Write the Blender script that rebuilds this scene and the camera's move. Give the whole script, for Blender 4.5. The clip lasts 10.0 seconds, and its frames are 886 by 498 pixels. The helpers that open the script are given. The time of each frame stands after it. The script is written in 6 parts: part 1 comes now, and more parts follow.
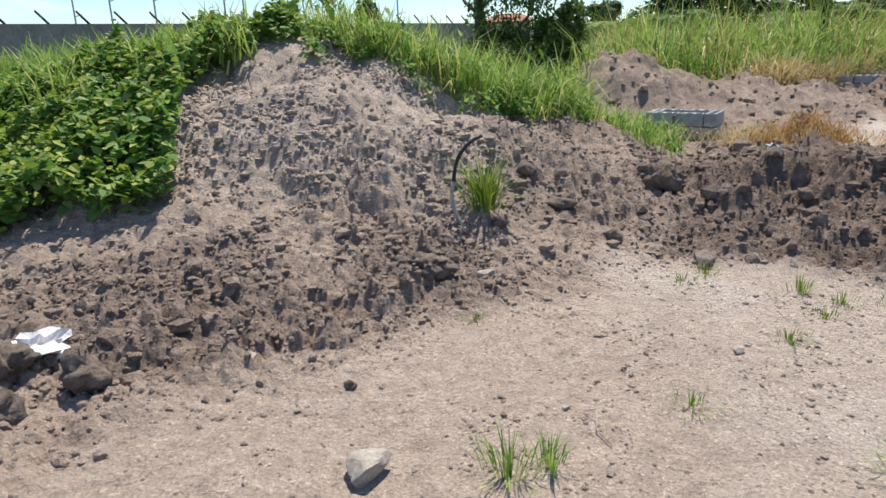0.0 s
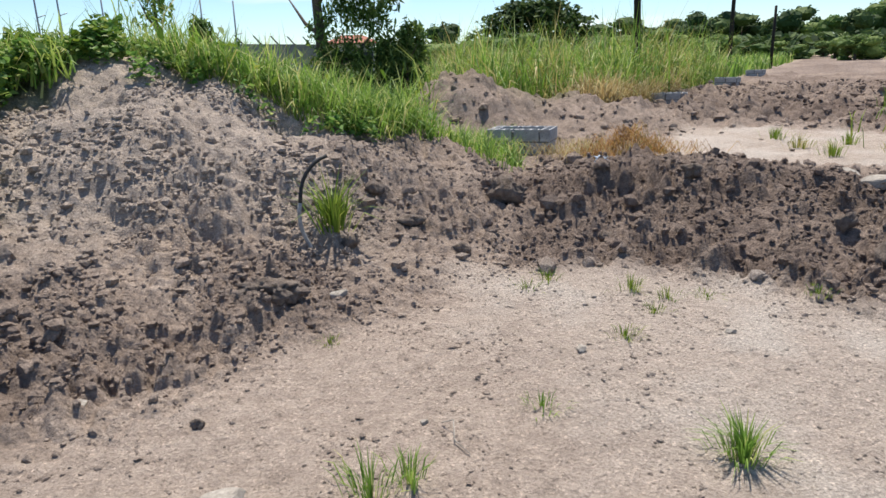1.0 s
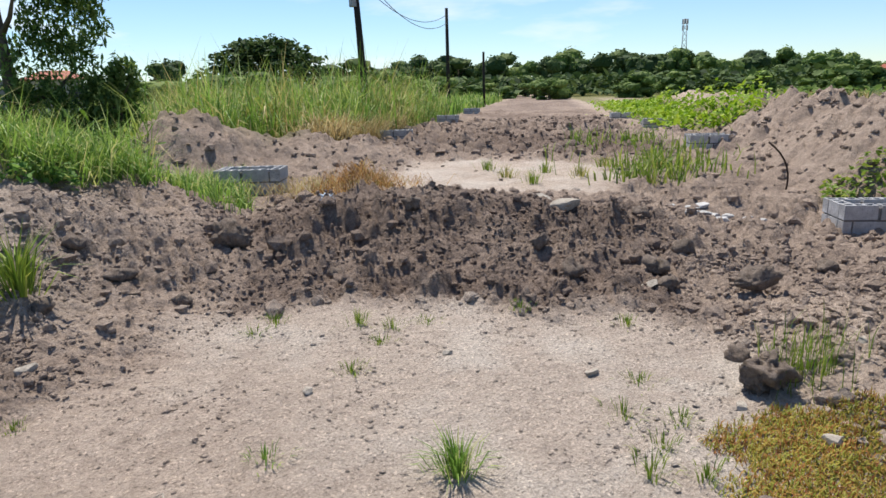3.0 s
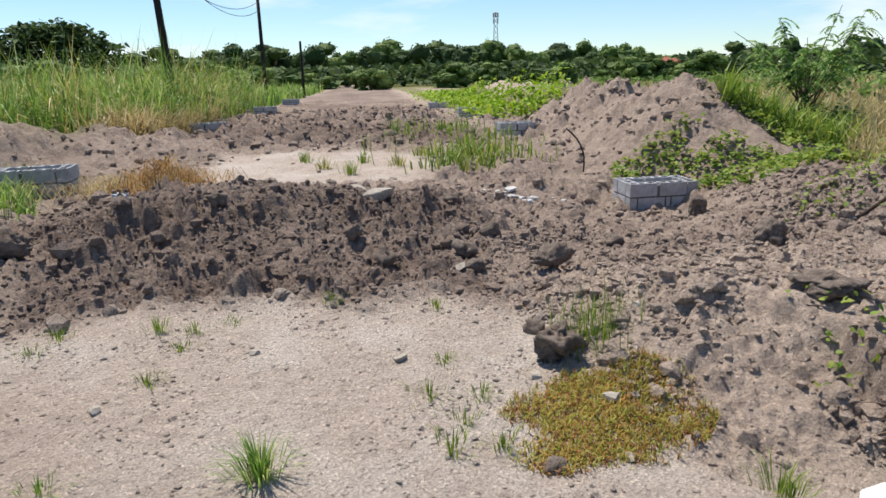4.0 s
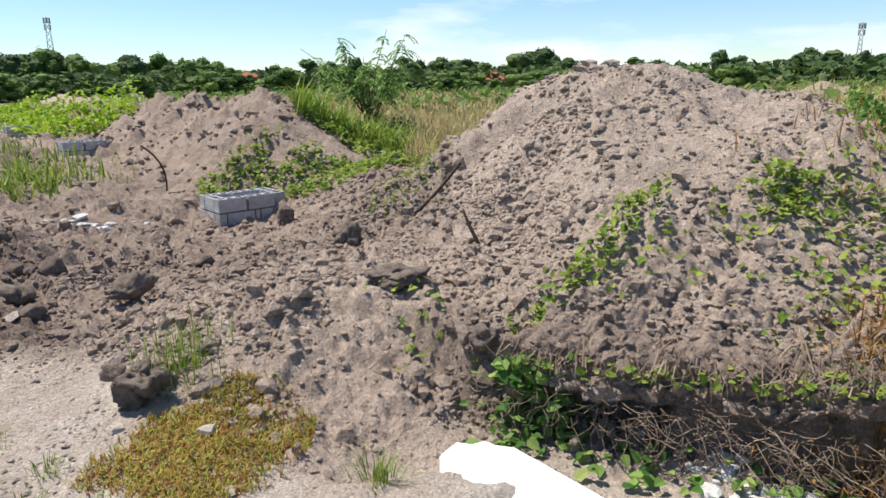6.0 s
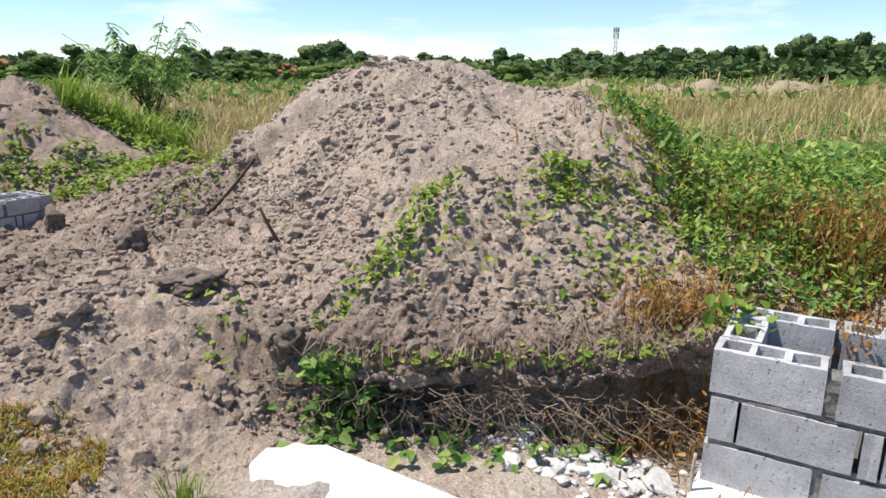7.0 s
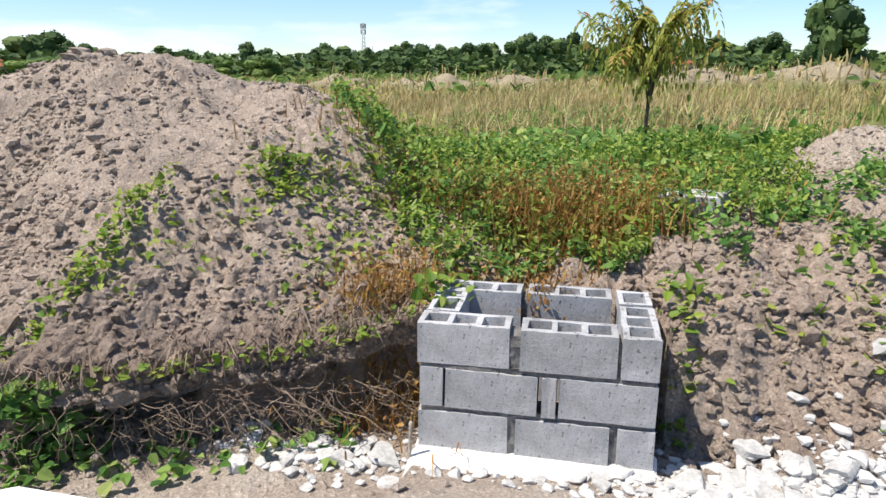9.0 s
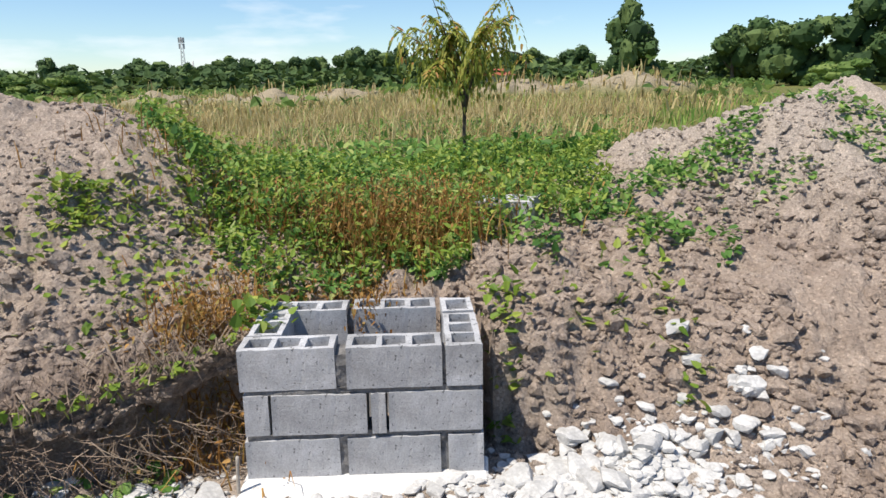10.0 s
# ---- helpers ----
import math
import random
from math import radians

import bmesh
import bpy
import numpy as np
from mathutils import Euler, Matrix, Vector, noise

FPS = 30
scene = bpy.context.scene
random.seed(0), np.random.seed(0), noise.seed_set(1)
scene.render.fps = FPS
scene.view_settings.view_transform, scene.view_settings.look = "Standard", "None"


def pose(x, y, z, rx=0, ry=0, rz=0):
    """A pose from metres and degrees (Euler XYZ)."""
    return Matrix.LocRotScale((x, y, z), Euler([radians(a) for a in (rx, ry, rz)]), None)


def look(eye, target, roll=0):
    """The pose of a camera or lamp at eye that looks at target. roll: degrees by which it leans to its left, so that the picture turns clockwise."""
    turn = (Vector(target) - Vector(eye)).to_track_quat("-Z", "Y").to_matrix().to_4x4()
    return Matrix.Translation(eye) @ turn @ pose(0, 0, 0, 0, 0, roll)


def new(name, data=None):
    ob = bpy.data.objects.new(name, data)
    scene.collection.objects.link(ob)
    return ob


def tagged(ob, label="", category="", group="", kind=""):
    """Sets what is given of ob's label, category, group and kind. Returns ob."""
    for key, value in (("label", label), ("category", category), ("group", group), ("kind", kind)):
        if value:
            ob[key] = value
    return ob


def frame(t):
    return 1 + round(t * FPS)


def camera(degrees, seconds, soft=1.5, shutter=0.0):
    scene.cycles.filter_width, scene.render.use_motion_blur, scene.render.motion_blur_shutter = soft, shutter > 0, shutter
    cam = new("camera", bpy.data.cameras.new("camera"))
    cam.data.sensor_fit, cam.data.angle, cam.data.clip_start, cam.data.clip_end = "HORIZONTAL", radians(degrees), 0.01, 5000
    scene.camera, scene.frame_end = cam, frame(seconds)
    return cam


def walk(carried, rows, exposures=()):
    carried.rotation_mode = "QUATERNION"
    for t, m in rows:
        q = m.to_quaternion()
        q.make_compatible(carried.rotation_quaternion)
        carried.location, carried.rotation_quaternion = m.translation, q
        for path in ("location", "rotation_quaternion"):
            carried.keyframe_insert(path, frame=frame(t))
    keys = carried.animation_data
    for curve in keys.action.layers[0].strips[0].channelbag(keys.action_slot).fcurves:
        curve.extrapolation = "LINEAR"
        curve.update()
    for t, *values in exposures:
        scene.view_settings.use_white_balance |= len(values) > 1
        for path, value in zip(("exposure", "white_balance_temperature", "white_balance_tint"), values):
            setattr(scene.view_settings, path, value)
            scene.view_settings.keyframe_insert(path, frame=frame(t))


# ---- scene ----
cam = camera(67.2, 10.0)
PATH = [
    (0, (0.090, -0.136, 1.512), (0.060, 1.776, 0.925), -2.07),
    (0.5, (0.105, -0.129, 1.510), (0.239, 1.772, 0.900), -1.83),
    (1, (0.128, -0.128, 1.500), (0.526, 1.755, 0.955), -2.02),
    (1.5, (0.141, -0.138, 1.511), (0.808, 1.676, 0.993), -2.15),
    (2, (0.164, -0.144, 1.501), (1.117, 1.543, 1.007), -2.61),
    (2.2, (0.192, -0.168, 1.511), (1.158, 1.514, 1.024), -2.99),
    (3.3, (0.349, -0.184, 1.510), (1.518, 1.371, 1.046), -1.98),
    (3.5, (0.374, -0.200, 1.509), (1.613, 1.296, 1.033), -2.63),
    (4, (0.442, -0.269, 1.501), (1.894, 1.012, 0.998), -1.65),
    (4.5, (0.494, -0.325, 1.497), (2.077, 0.806, 1.031), -0.70),
    (5, (0.521, -0.323, 1.494), (2.270, 0.521, 1.016), 0.27),
    (5.2, (0.579, -0.311, 1.489), (2.399, 0.358, 0.997), -0.55),
    (6.3, (0.622, -0.340, 1.477), (2.554, -0.180, 0.985), -0.23),
    (6.5, (0.611, -0.331, 1.493), (2.545, -0.252, 0.988), 0.27),
    (7, (0.610, -0.346, 1.491), (2.515, -0.676, 0.979), 0.10),
    (7.5, (0.589, -0.410, 1.484), (2.423, -1.025, 0.975), 0.13),
    (8, (0.572, -0.496, 1.484), (2.334, -1.279, 0.952), 1.32),
    (8.5, (0.519, -0.541, 1.487), (2.232, -1.448, 0.993), -1.43),
    (9, (0.485, -0.577, 1.482), (2.154, -1.548, 0.958), 0.09),
    (9.5, (0.462, -0.627, 1.488), (1.986, -1.831, 1.008), 0.87),
    (10, (0.437, -0.678, 1.490), (1.832, -2.024, 0.999), -0.87),
]
walk(cam, [(t, look(eye, target, roll)) for t, eye, target, roll in PATH],
     [(0, 0.5), (1.5, 0.36), (4, 0.34), (5, 0.32), (6.5, 0.55), (8.5, 0.6), (10, 0.38)])

# ---- light ----
SUN_AZ, SUN_EL = 14.0, 63.0
world = bpy.data.worlds.new("sky")
scene.world = world
world.use_nodes = True
wn = world.node_tree.nodes
wl = world.node_tree.links
sky = wn.new("ShaderNodeTexSky")
sky.sky_type = "NISHITA"
sky.sun_disc = False
sky.sun_elevation, sky.sun_rotation = radians(SUN_EL), radians(SUN_AZ)
sky.air_density, sky.dust_density, sky.ozone_density = 1.0, 0.0, 3.0
wtc = wn.new("ShaderNodeTexCoord")
wmap = wn.new("ShaderNodeMapping")
wmap.inputs["Scale"].default_value = (1.0, 1.0, 4.5)
wl.new(wtc.outputs["Generated"], wmap.inputs["Vector"])
wnoise = wn.new("ShaderNodeTexNoise")
wnoise.inputs["Scale"].default_value = 3.2
wnoise.inputs["Detail"].default_value = 7.0
wnoise.inputs["Roughness"].default_value = 0.55
wl.new(wmap.outputs["Vector"], wnoise.inputs["Vector"])
wramp = wn.new("ShaderNodeValToRGB")
wramp.color_ramp.elements[0].position, wramp.color_ramp.elements[1].position = 0.54, 0.72
wl.new(wnoise.outputs["Fac"], wramp.inputs["Fac"])
wfac = wn.new("ShaderNodeMath")
wfac.operation = "MULTIPLY"
wfac.inputs[1].default_value = 0.75
wl.new(wramp.outputs["Color"], wfac.inputs[0])
wmix = wn.new("ShaderNodeMix")
wmix.data_type = "RGBA"
wmix.inputs["B"].default_value = (8.2, 8.5, 8.8, 1.0)
wl.new(wfac.outputs["Value"], wmix.inputs["Factor"])
wtint = wn.new("ShaderNodeMix")
wtint.data_type, wtint.blend_type = "RGBA", "MULTIPLY"
wtint.inputs["Factor"].default_value = 1.0
wtint.inputs["B"].default_value = (0.86, 0.97, 1.08, 1.0)
wl.new(sky.outputs["Color"], wtint.inputs["A"])
wl.new(wtint.outputs["Result"], wmix.inputs["A"])
wl.new(wmix.outputs["Result"], wn["Background"].inputs["Color"])
wn["Background"].inputs["Strength"].default_value = 0.102

sun = new("sun", bpy.data.lights.new("sun", "SUN"))
sun.data.energy, sun.data.angle, sun.data.color = 5.0, radians(0.55), (1.0, 0.91, 0.79)
sdir = Vector((math.sin(radians(SUN_AZ)) * math.cos(radians(SUN_EL)), math.cos(radians(SUN_AZ)) * math.cos(radians(SUN_EL)), math.sin(radians(SUN_EL))))
sun.matrix_world = look(sdir * 50, (0, 0, 0))

# ---- materials ----


def node_mat(name, rough=0.9):
    m = bpy.data.materials.new(name)
    m.use_nodes = True
    b = m.node_tree.nodes["Principled BSDF"]
    b.inputs["Roughness"].default_value = rough
    b.inputs["Specular IOR Level"].default_value = 0.25
    return m, m.node_tree.nodes, m.node_tree.links, b


def noise_node(n, l, scale, detail=4.0, rough=0.6, vec=None):
    t = n.new("ShaderNodeTexNoise")
    t.inputs["Scale"].default_value, t.inputs["Detail"].default_value, t.inputs["Roughness"].default_value = scale, detail, rough
    if vec is None:
        vec = n.new("ShaderNodeTexCoord").outputs["Object"]
    l.new(vec, t.inputs["Vector"])
    return t.outputs["Fac"]


def ramp(n, l, fac, stops):
    r = n.new("ShaderNodeValToRGB")
    e = r.color_ramp.elements
    while len(e) < len(stops):
        e.new(0.5)
    for el, (p, c) in zip(e, stops):
        el.position, el.color = p, (*c, 1.0)
    l.new(fac, r.inputs["Fac"])
    return r.outputs["Color"]


def mixc(n, l, a, b, fac, mode="MIX"):
    m = n.new("ShaderNodeMix")
    m.data_type, m.blend_type = "RGBA", mode
    for key, v in (("A", a), ("B", b), ("Factor", fac)):
        if isinstance(v, (int, float)):
            m.inputs[key].default_value = v
        elif isinstance(v, tuple):
            m.inputs[key].default_value = (*v, 1.0)
        else:
            l.new(v, m.inputs[key])
    return m.outputs["Result"]


def bump(n, l, b, heights, strength=0.6, dist=0.02):
    nb = None
    for h, d in heights:
        k = n.new("ShaderNodeBump")
        k.inputs["Strength"].default_value, k.inputs["Distance"].default_value = strength, d
        l.new(h, k.inputs["Height"])
        if nb is not None:
            l.new(nb, k.inputs["Normal"])
        nb = k.outputs["Normal"]
    l.new(nb, b.inputs["Normal"])


def soil_material():
    m, n, l, b = node_mat("soil", 0.95)
    at = n.new("ShaderNodeAttribute")
    at.attribute_name = "soil"
    sep = n.new("ShaderNodeSeparateColor")
    l.new(at.outputs["Color"], sep.inputs["Color"])
    big = noise_node(n, l, 1.1, 5.0, 0.6)
    mid = noise_node(n, l, 9.0, 5.0, 0.65)
    fine = noise_node(n, l, 75.0, 4.0, 0.7)
    dry = ramp(n, l, mid, [(0.25, (0.307, 0.252, 0.210)), (0.5, (0.45, 0.380, 0.324)), (0.78, (0.57, 0.493, 0.430))])
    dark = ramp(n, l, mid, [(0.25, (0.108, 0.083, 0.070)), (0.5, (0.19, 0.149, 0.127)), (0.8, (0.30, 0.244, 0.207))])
    pale = ramp(n, l, fine, [(0.2, (0.42, 0.39, 0.35)), (0.8, (0.74, 0.71, 0.665))])
    weed = ramp(n, l, mid, [(0.25, (0.06, 0.085, 0.02)), (0.5, (0.14, 0.16, 0.045)), (0.8, (0.30, 0.26, 0.10))])
    k = n.new("ShaderNodeMath")
    k.operation = "MULTIPLY_ADD"
    k.inputs[1].default_value, k.inputs[2].default_value = 0.9, -0.45
    l.new(big, k.inputs[0])
    f = n.new("ShaderNodeMath")
    f.operation, f.use_clamp = "ADD", True
    l.new(k.outputs[0], f.inputs[0])
    l.new(sep.outputs["Red"], f.inputs[1])
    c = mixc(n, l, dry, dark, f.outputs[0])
    c = mixc(n, l, c, pale, sep.outputs["Green"])
    c = mixc(n, l, c, weed, sep.outputs["Blue"])
    # pale and dark pebbles mixed into the earth
    peb = n.new("ShaderNodeTexVoronoi")
    peb.inputs["Scale"].default_value = 85.0
    l.new(n.new("ShaderNodeTexCoord").outputs["Object"], peb.inputs["Vector"])
    psep = n.new("ShaderNodeSeparateColor")
    l.new(peb.outputs["Color"], psep.inputs["Color"])
    c = mixc(n, l, c, ramp(n, l, psep.outputs["Red"], [(0.0, (0.66, 0.64, 0.62)), (0.16, (0.96, 0.96, 0.96)), (0.86, (1.0, 1.0, 1.0)), (0.94, (1.3, 1.29, 1.27)), (1.0, (1.6, 1.58, 1.55))]), 0.6, "MULTIPLY")
    g = ramp(n, l, fine, [(0.25, (0.69, 0.66, 0.64)), (0.7, (1.10, 1.05, 1.0))])
    c = mixc(n, l, c, g, 1.0, "MULTIPLY")
    l.new(c, b.inputs["Base Color"])
    grit = n.new("ShaderNodeTexVoronoi")
    grit.inputs["Scale"].default_value = 38.0
    l.new(n.new("ShaderNodeTexCoord").outputs["Object"], grit.inputs["Vector"])
    mid2 = noise_node(n, l, 26.0, 6.0, 0.7)
    bump(n, l, b, [(mid, 0.04), (mid2, 0.035), (grit.outputs["Distance"], 0.008), (fine, 0.014)], 0.9)
    return m


def leaf_material(name, stops, trans=0.35, rough=0.55):
    m, n, l, b = node_mat(name, rough)
    geo = n.new("ShaderNodeNewGeometry")
    c = ramp(n, l, geo.outputs["Random Per Island"], stops)
    v = noise_node(n, l, 2.3, 3.0)
    c = mixc(n, l, c, ramp(n, l, v, [(0.3, (0.72, 0.76, 0.7)), (0.7, (1.15, 1.12, 1.1))]), 1.0, "MULTIPLY")
    l.new(c, b.inputs["Base Color"])
    t = n.new("ShaderNodeBsdfTranslucent")
    l.new(c, t.inputs["Color"])
    mx = n.new("ShaderNodeMixShader")
    mx.inputs[0].default_value = trans
    l.new(b.outputs[0], mx.inputs[1])
    l.new(t.outputs[0], mx.inputs[2])
    l.new(mx.outputs[0], n["Material Output"].inputs["Surface"])
    return m


def plain_material(name, lo, hi, scale=8.0, rough=0.8, depth=0.004, metal=0.0, fine=60.0, pits=0.0):
    m, n, l, b = node_mat(name, rough)
    b.inputs["Metallic"].default_value = metal
    a = noise_node(n, l, scale, 5.0)
    d = noise_node(n, l, fine, 4.0, 0.7)
    c = ramp(n, l, a, [(0.25, lo), (0.75, hi)])
    c = mixc(n, l, c, ramp(n, l, d, [(0.3, (0.75, 0.75, 0.75)), (0.65, (1.08, 1.08, 1.08))]), 1.0, "MULTIPLY")
    if pits:
        h = noise_node(n, l, 52.0, 2.0, 0.5)
        hole = ramp(n, l, h, [(0.30, (0.25, 0.25, 0.25)), (0.37, (1.0, 1.0, 1.0))])
        c = mixc(n, l, c, hole, pits, "MULTIPLY")
        st = noise_node(n, l, 2.6, 4.0, 0.7)
        c = mixc(n, l, c, ramp(n, l, st, [(0.35, (0.78, 0.77, 0.75)), (0.6, (1.05, 1.05, 1.05))]), 1.0, "MULTIPLY")
    oi = n.new("ShaderNodeObjectInfo")
    c = mixc(n, l, c, ramp(n, l, oi.outputs["Random"], [(0.0, (0.88, 0.88, 0.88)), (1.0, (1.06, 1.06, 1.06))]), 1.0, "MULTIPLY")
    l.new(c, b.inputs["Base Color"])
    bump(n, l, b, [(a, depth * 2), (d, depth)], 0.6)
    return m


SOIL = soil_material()
BLOCK = plain_material("concrete_block", (0.40, 0.41, 0.43), (0.54, 0.55, 0.57), 5.0, 0.92, 0.005, fine=110.0, pits=0.8)
MORTAR = plain_material("mortar", (0.10, 0.10, 0.10), (0.25, 0.245, 0.24), 22.0, 0.95, 0.012)
RUBBLE = plain_material("broken_concrete", (0.38, 0.38, 0.375), (0.62, 0.62, 0.61), 12.0, 0.9, 0.006)
SLAB = plain_material("cement_skim", (0.66, 0.66, 0.65), (0.8, 0.8, 0.79), 4.0, 0.85, 0.003)
STONE = plain_material("stone", (0.28, 0.25, 0.21), (0.5, 0.46, 0.4), 14.0, 0.9, 0.005)
RUST = plain_material("rusty_steel", (0.03, 0.022, 0.018), (0.08, 0.05, 0.035), 30.0, 0.8, 0.002)
HOSE = plain_material("black_hose", (0.02, 0.02, 0.02), (0.05, 0.05, 0.05), 20.0, 0.5, 0.001)
HOSE_GREY = plain_material("worn_hose", (0.22, 0.21, 0.2), (0.4, 0.39, 0.37), 20.0, 0.6, 0.001)
POLE = plain_material("creosoted_pole", (0.012, 0.011, 0.011), (0.04, 0.035, 0.03), 3.0, 0.85, 0.004)
METAL = plain_material("galvanised_steel", (0.3, 0.31, 0.33), (0.45, 0.46, 0.48), 3.0, 0.5, 0.001, 0.3)
TOWER_PAINT = plain_material("tower_paint", (0.3, 0.33, 0.36), (0.5, 0.52, 0.55), 0.3, 0.6, 0.001)
WALLC = plain_material("grey_wall", (0.22, 0.21, 0.21), (0.34, 0.32, 0.32), 0.4, 0.9, 0.01, fine=6.0)
ROOF = plain_material("red_roof", (0.24, 0.06, 0.035), (0.38, 0.12, 0.07), 0.6, 0.7, 0.01, fine=5.0)
HOUSEW = plain_material("house_plaster", (0.4, 0.37, 0.33), (0.6, 0.56, 0.5), 0.5, 0.9, 0.005, fine=4.0)
GLASSD = plain_material("dark_window", (0.02, 0.025, 0.03), (0.05, 0.055, 0.06), 1.0, 0.2, 0.001)
BARK = plain_material("bark", (0.07, 0.055, 0.042), (0.17, 0.14, 0.11), 9.0, 0.95, 0.01)
ROOT = leaf_material("dry_roots", [(0.0, (0.11, 0.078, 0.06)), (0.6, (0.22, 0.165, 0.13)), (1.0, (0.34, 0.27, 0.21))], 0.0, 0.9)
PLASTIC = plain_material("white_plastic", (0.6, 0.6, 0.6), (0.8, 0.8, 0.8), 10.0, 0.4, 0.01)
BLUEP = plain_material("pale_blue_plastic", (0.3, 0.42, 0.55), (0.6, 0.68, 0.75), 10.0, 0.4, 0.01)
CLODM = plain_material("dark_clod", (0.12, 0.095, 0.08), (0.29, 0.24, 0.2), 18.0, 0.97, 0.03, fine=90.0)
LEAF_DEEP = leaf_material("creeper_leaf", [(0.0, (0.055, 0.14, 0.03)), (0.4, (0.125, 0.26, 0.055)), (0.8, (0.25, 0.40, 0.10)), (1.0, (0.43, 0.48, 0.16))], 0.4)
LEAF_LIME = leaf_material("lime_leaf", [(0.0, (0.100, 0.188, 0.025)), (0.55, (0.213, 0.312, 0.044)), (1.0, (0.375, 0.425, 0.088))])
LEAF_NEON = leaf_material("bright_leaf", [(0.0, (0.154, 0.286, 0.013)), (0.5, (0.275, 0.440, 0.022)), (1.0, (0.418, 0.528, 0.066))])
GRASS = leaf_material("green_grass", [(0.0, (0.10, 0.21, 0.035)), (0.5, (0.235, 0.39, 0.07)), (0.85, (0.40, 0.50, 0.13)), (1.0, (0.620, 0.578, 0.272))], 0.4)
GRASSY = leaf_material("yellow_grass", [(0.0, (0.144, 0.192, 0.042)), (0.4, (0.312, 0.324, 0.084)), (0.75, (0.504, 0.432, 0.168)), (1.0, (0.600, 0.504, 0.264))])
STRAW = leaf_material("straw", [(0.0, (0.299, 0.218, 0.092)), (0.5, (0.506, 0.391, 0.184)), (0.85, (0.620, 0.529, 0.299)), (1.0, (0.287, 0.310, 0.103))])
RUSTW = leaf_material("dry_weed", [(0.0, (0.168, 0.078, 0.024)), (0.45, (0.360, 0.186, 0.054)), (0.8, (0.504, 0.300, 0.102)), (1.0, (0.240, 0.240, 0.072))])
OCHRE = leaf_material("ochre_groundcover", [(0.0, (0.26, 0.09, 0.04)), (0.25, (0.40, 0.21, 0.06)), (0.55, (0.41, 0.34, 0.065)), (1.0, (0.27, 0.34, 0.062))], 0.28)
DARKF = leaf_material("far_foliage", [(0.0, (0.028, 0.056, 0.021)), (0.5, (0.060, 0.112, 0.037)), (1.0, (0.125, 0.180, 0.06))], 0.2, 0.8)
MIDF = leaf_material("tree_foliage", [(0.0, (0.055, 0.11, 0.029)), (0.5, (0.13, 0.22, 0.055)), (1.0, (0.255, 0.340, 0.102))], 0.4, 0.7)
OLIVEF = leaf_material("weeping_foliage", [(0.0, (0.100, 0.150, 0.025)), (0.45, (0.250, 0.300, 0.050)), (0.85, (0.450, 0.425, 0.100)), (1.0, (0.475, 0.213, 0.075))], 0.4)

# ---- the lie of the land ----
RNG = np.random.default_rng(7)
EYE_XY = np.array([0.4, -0.3])


def polar(az, r):
    return EYE_XY[0] + r * math.sin(radians(az)), EYE_XY[1] + r * math.cos(radians(az))


def hash2(ix, iy, seed):
    v = (ix.astype(np.int64) * 374761393 + iy.astype(np.int64) * 668265263 + seed * 982451653) & 0xFFFFFFFF
    v = ((v ^ (v >> 13)) * 1274126177) & 0xFFFFFFFF
    return ((v ^ (v >> 16)) & 0xFFFFFF) / float(0xFFFFFF)


def noise2(x, y, seed=0):
    ix, iy = np.floor(x), np.floor(y)
    fx, fy = x - ix, y - iy
    u, v = fx * fx * (3 - 2 * fx), fy * fy * (3 - 2 * fy)
    out = 0
    for dx, wx in ((0, 1 - u), (1, u)):
        for dy, wy in ((0, 1 - v), (1, v)):
            a = hash2(ix + dx, iy + dy, seed) * 2 * np.pi
            out = out + wx * wy * (np.cos(a) * (fx - dx) + np.sin(a) * (fy - dy))
    return out * 1.5


def fbm(x, y, octaves=4, seed=0, gain=0.5):
    s, a = 0, 1.0
    for o in range(octaves):
        s = s + a * noise2(x * 2 ** o + 17.3 * o, y * 2 ** o - 9.1 * o, seed + o)
        a *= gain
    return s


def clods(x, y, scale, seed=0, fill=0.8):
    """Rounded clods of uneven size lying side by side, about 1 / scale metres apart; height in metres."""
    u, v = x * scale, y * scale
    u, v = u + 0.35 * noise2(u * 1.7, v * 1.7, seed + 5), v + 0.35 * noise2(u * 1.7 + 9.1, v * 1.7, seed + 6)
    ix, iy = np.floor(u), np.floor(v)
    out = np.zeros_like(u)
    for dx in (-1, 0, 1):
        for dy in (-1, 0, 1):
            cx, cy = ix + dx, iy + dy
            k = hash2(cx, cy, seed)
            j, m = (k * 127.1) % 1.0, (k * 311.7) % 1.0
            rad = (0.22 + 0.5 * ((k * 74.7) % 1.0) ** 2) * ((k * 541.3) % 1.0 < fill)
            d2 = (u - cx - j) ** 2 + (v - cy - m) ** 2
            out = np.maximum(out, np.clip(rad * rad - d2, 0, None) / (rad + 0.02))
    return out / scale


def smooth(a, b, x):
    t = np.clip((x - a) / (b - a), 0, 1)
    return t * t * (3 - 2 * t)


WARPS = {}


def warp_fields(x, y):
    """Two slow noise fields, kept for the points last asked for."""
    key = (x.size, float(x.flat[0]), float(y.flat[-1]))
    if WARPS.get("key") != key:
        WARPS["key"] = key
        WARPS["n"] = (noise2(x * 0.9, y * 0.9, 40), noise2(x * 0.9 + 37.7, y * 0.9 + 11.3, 41))
    return WARPS["n"]


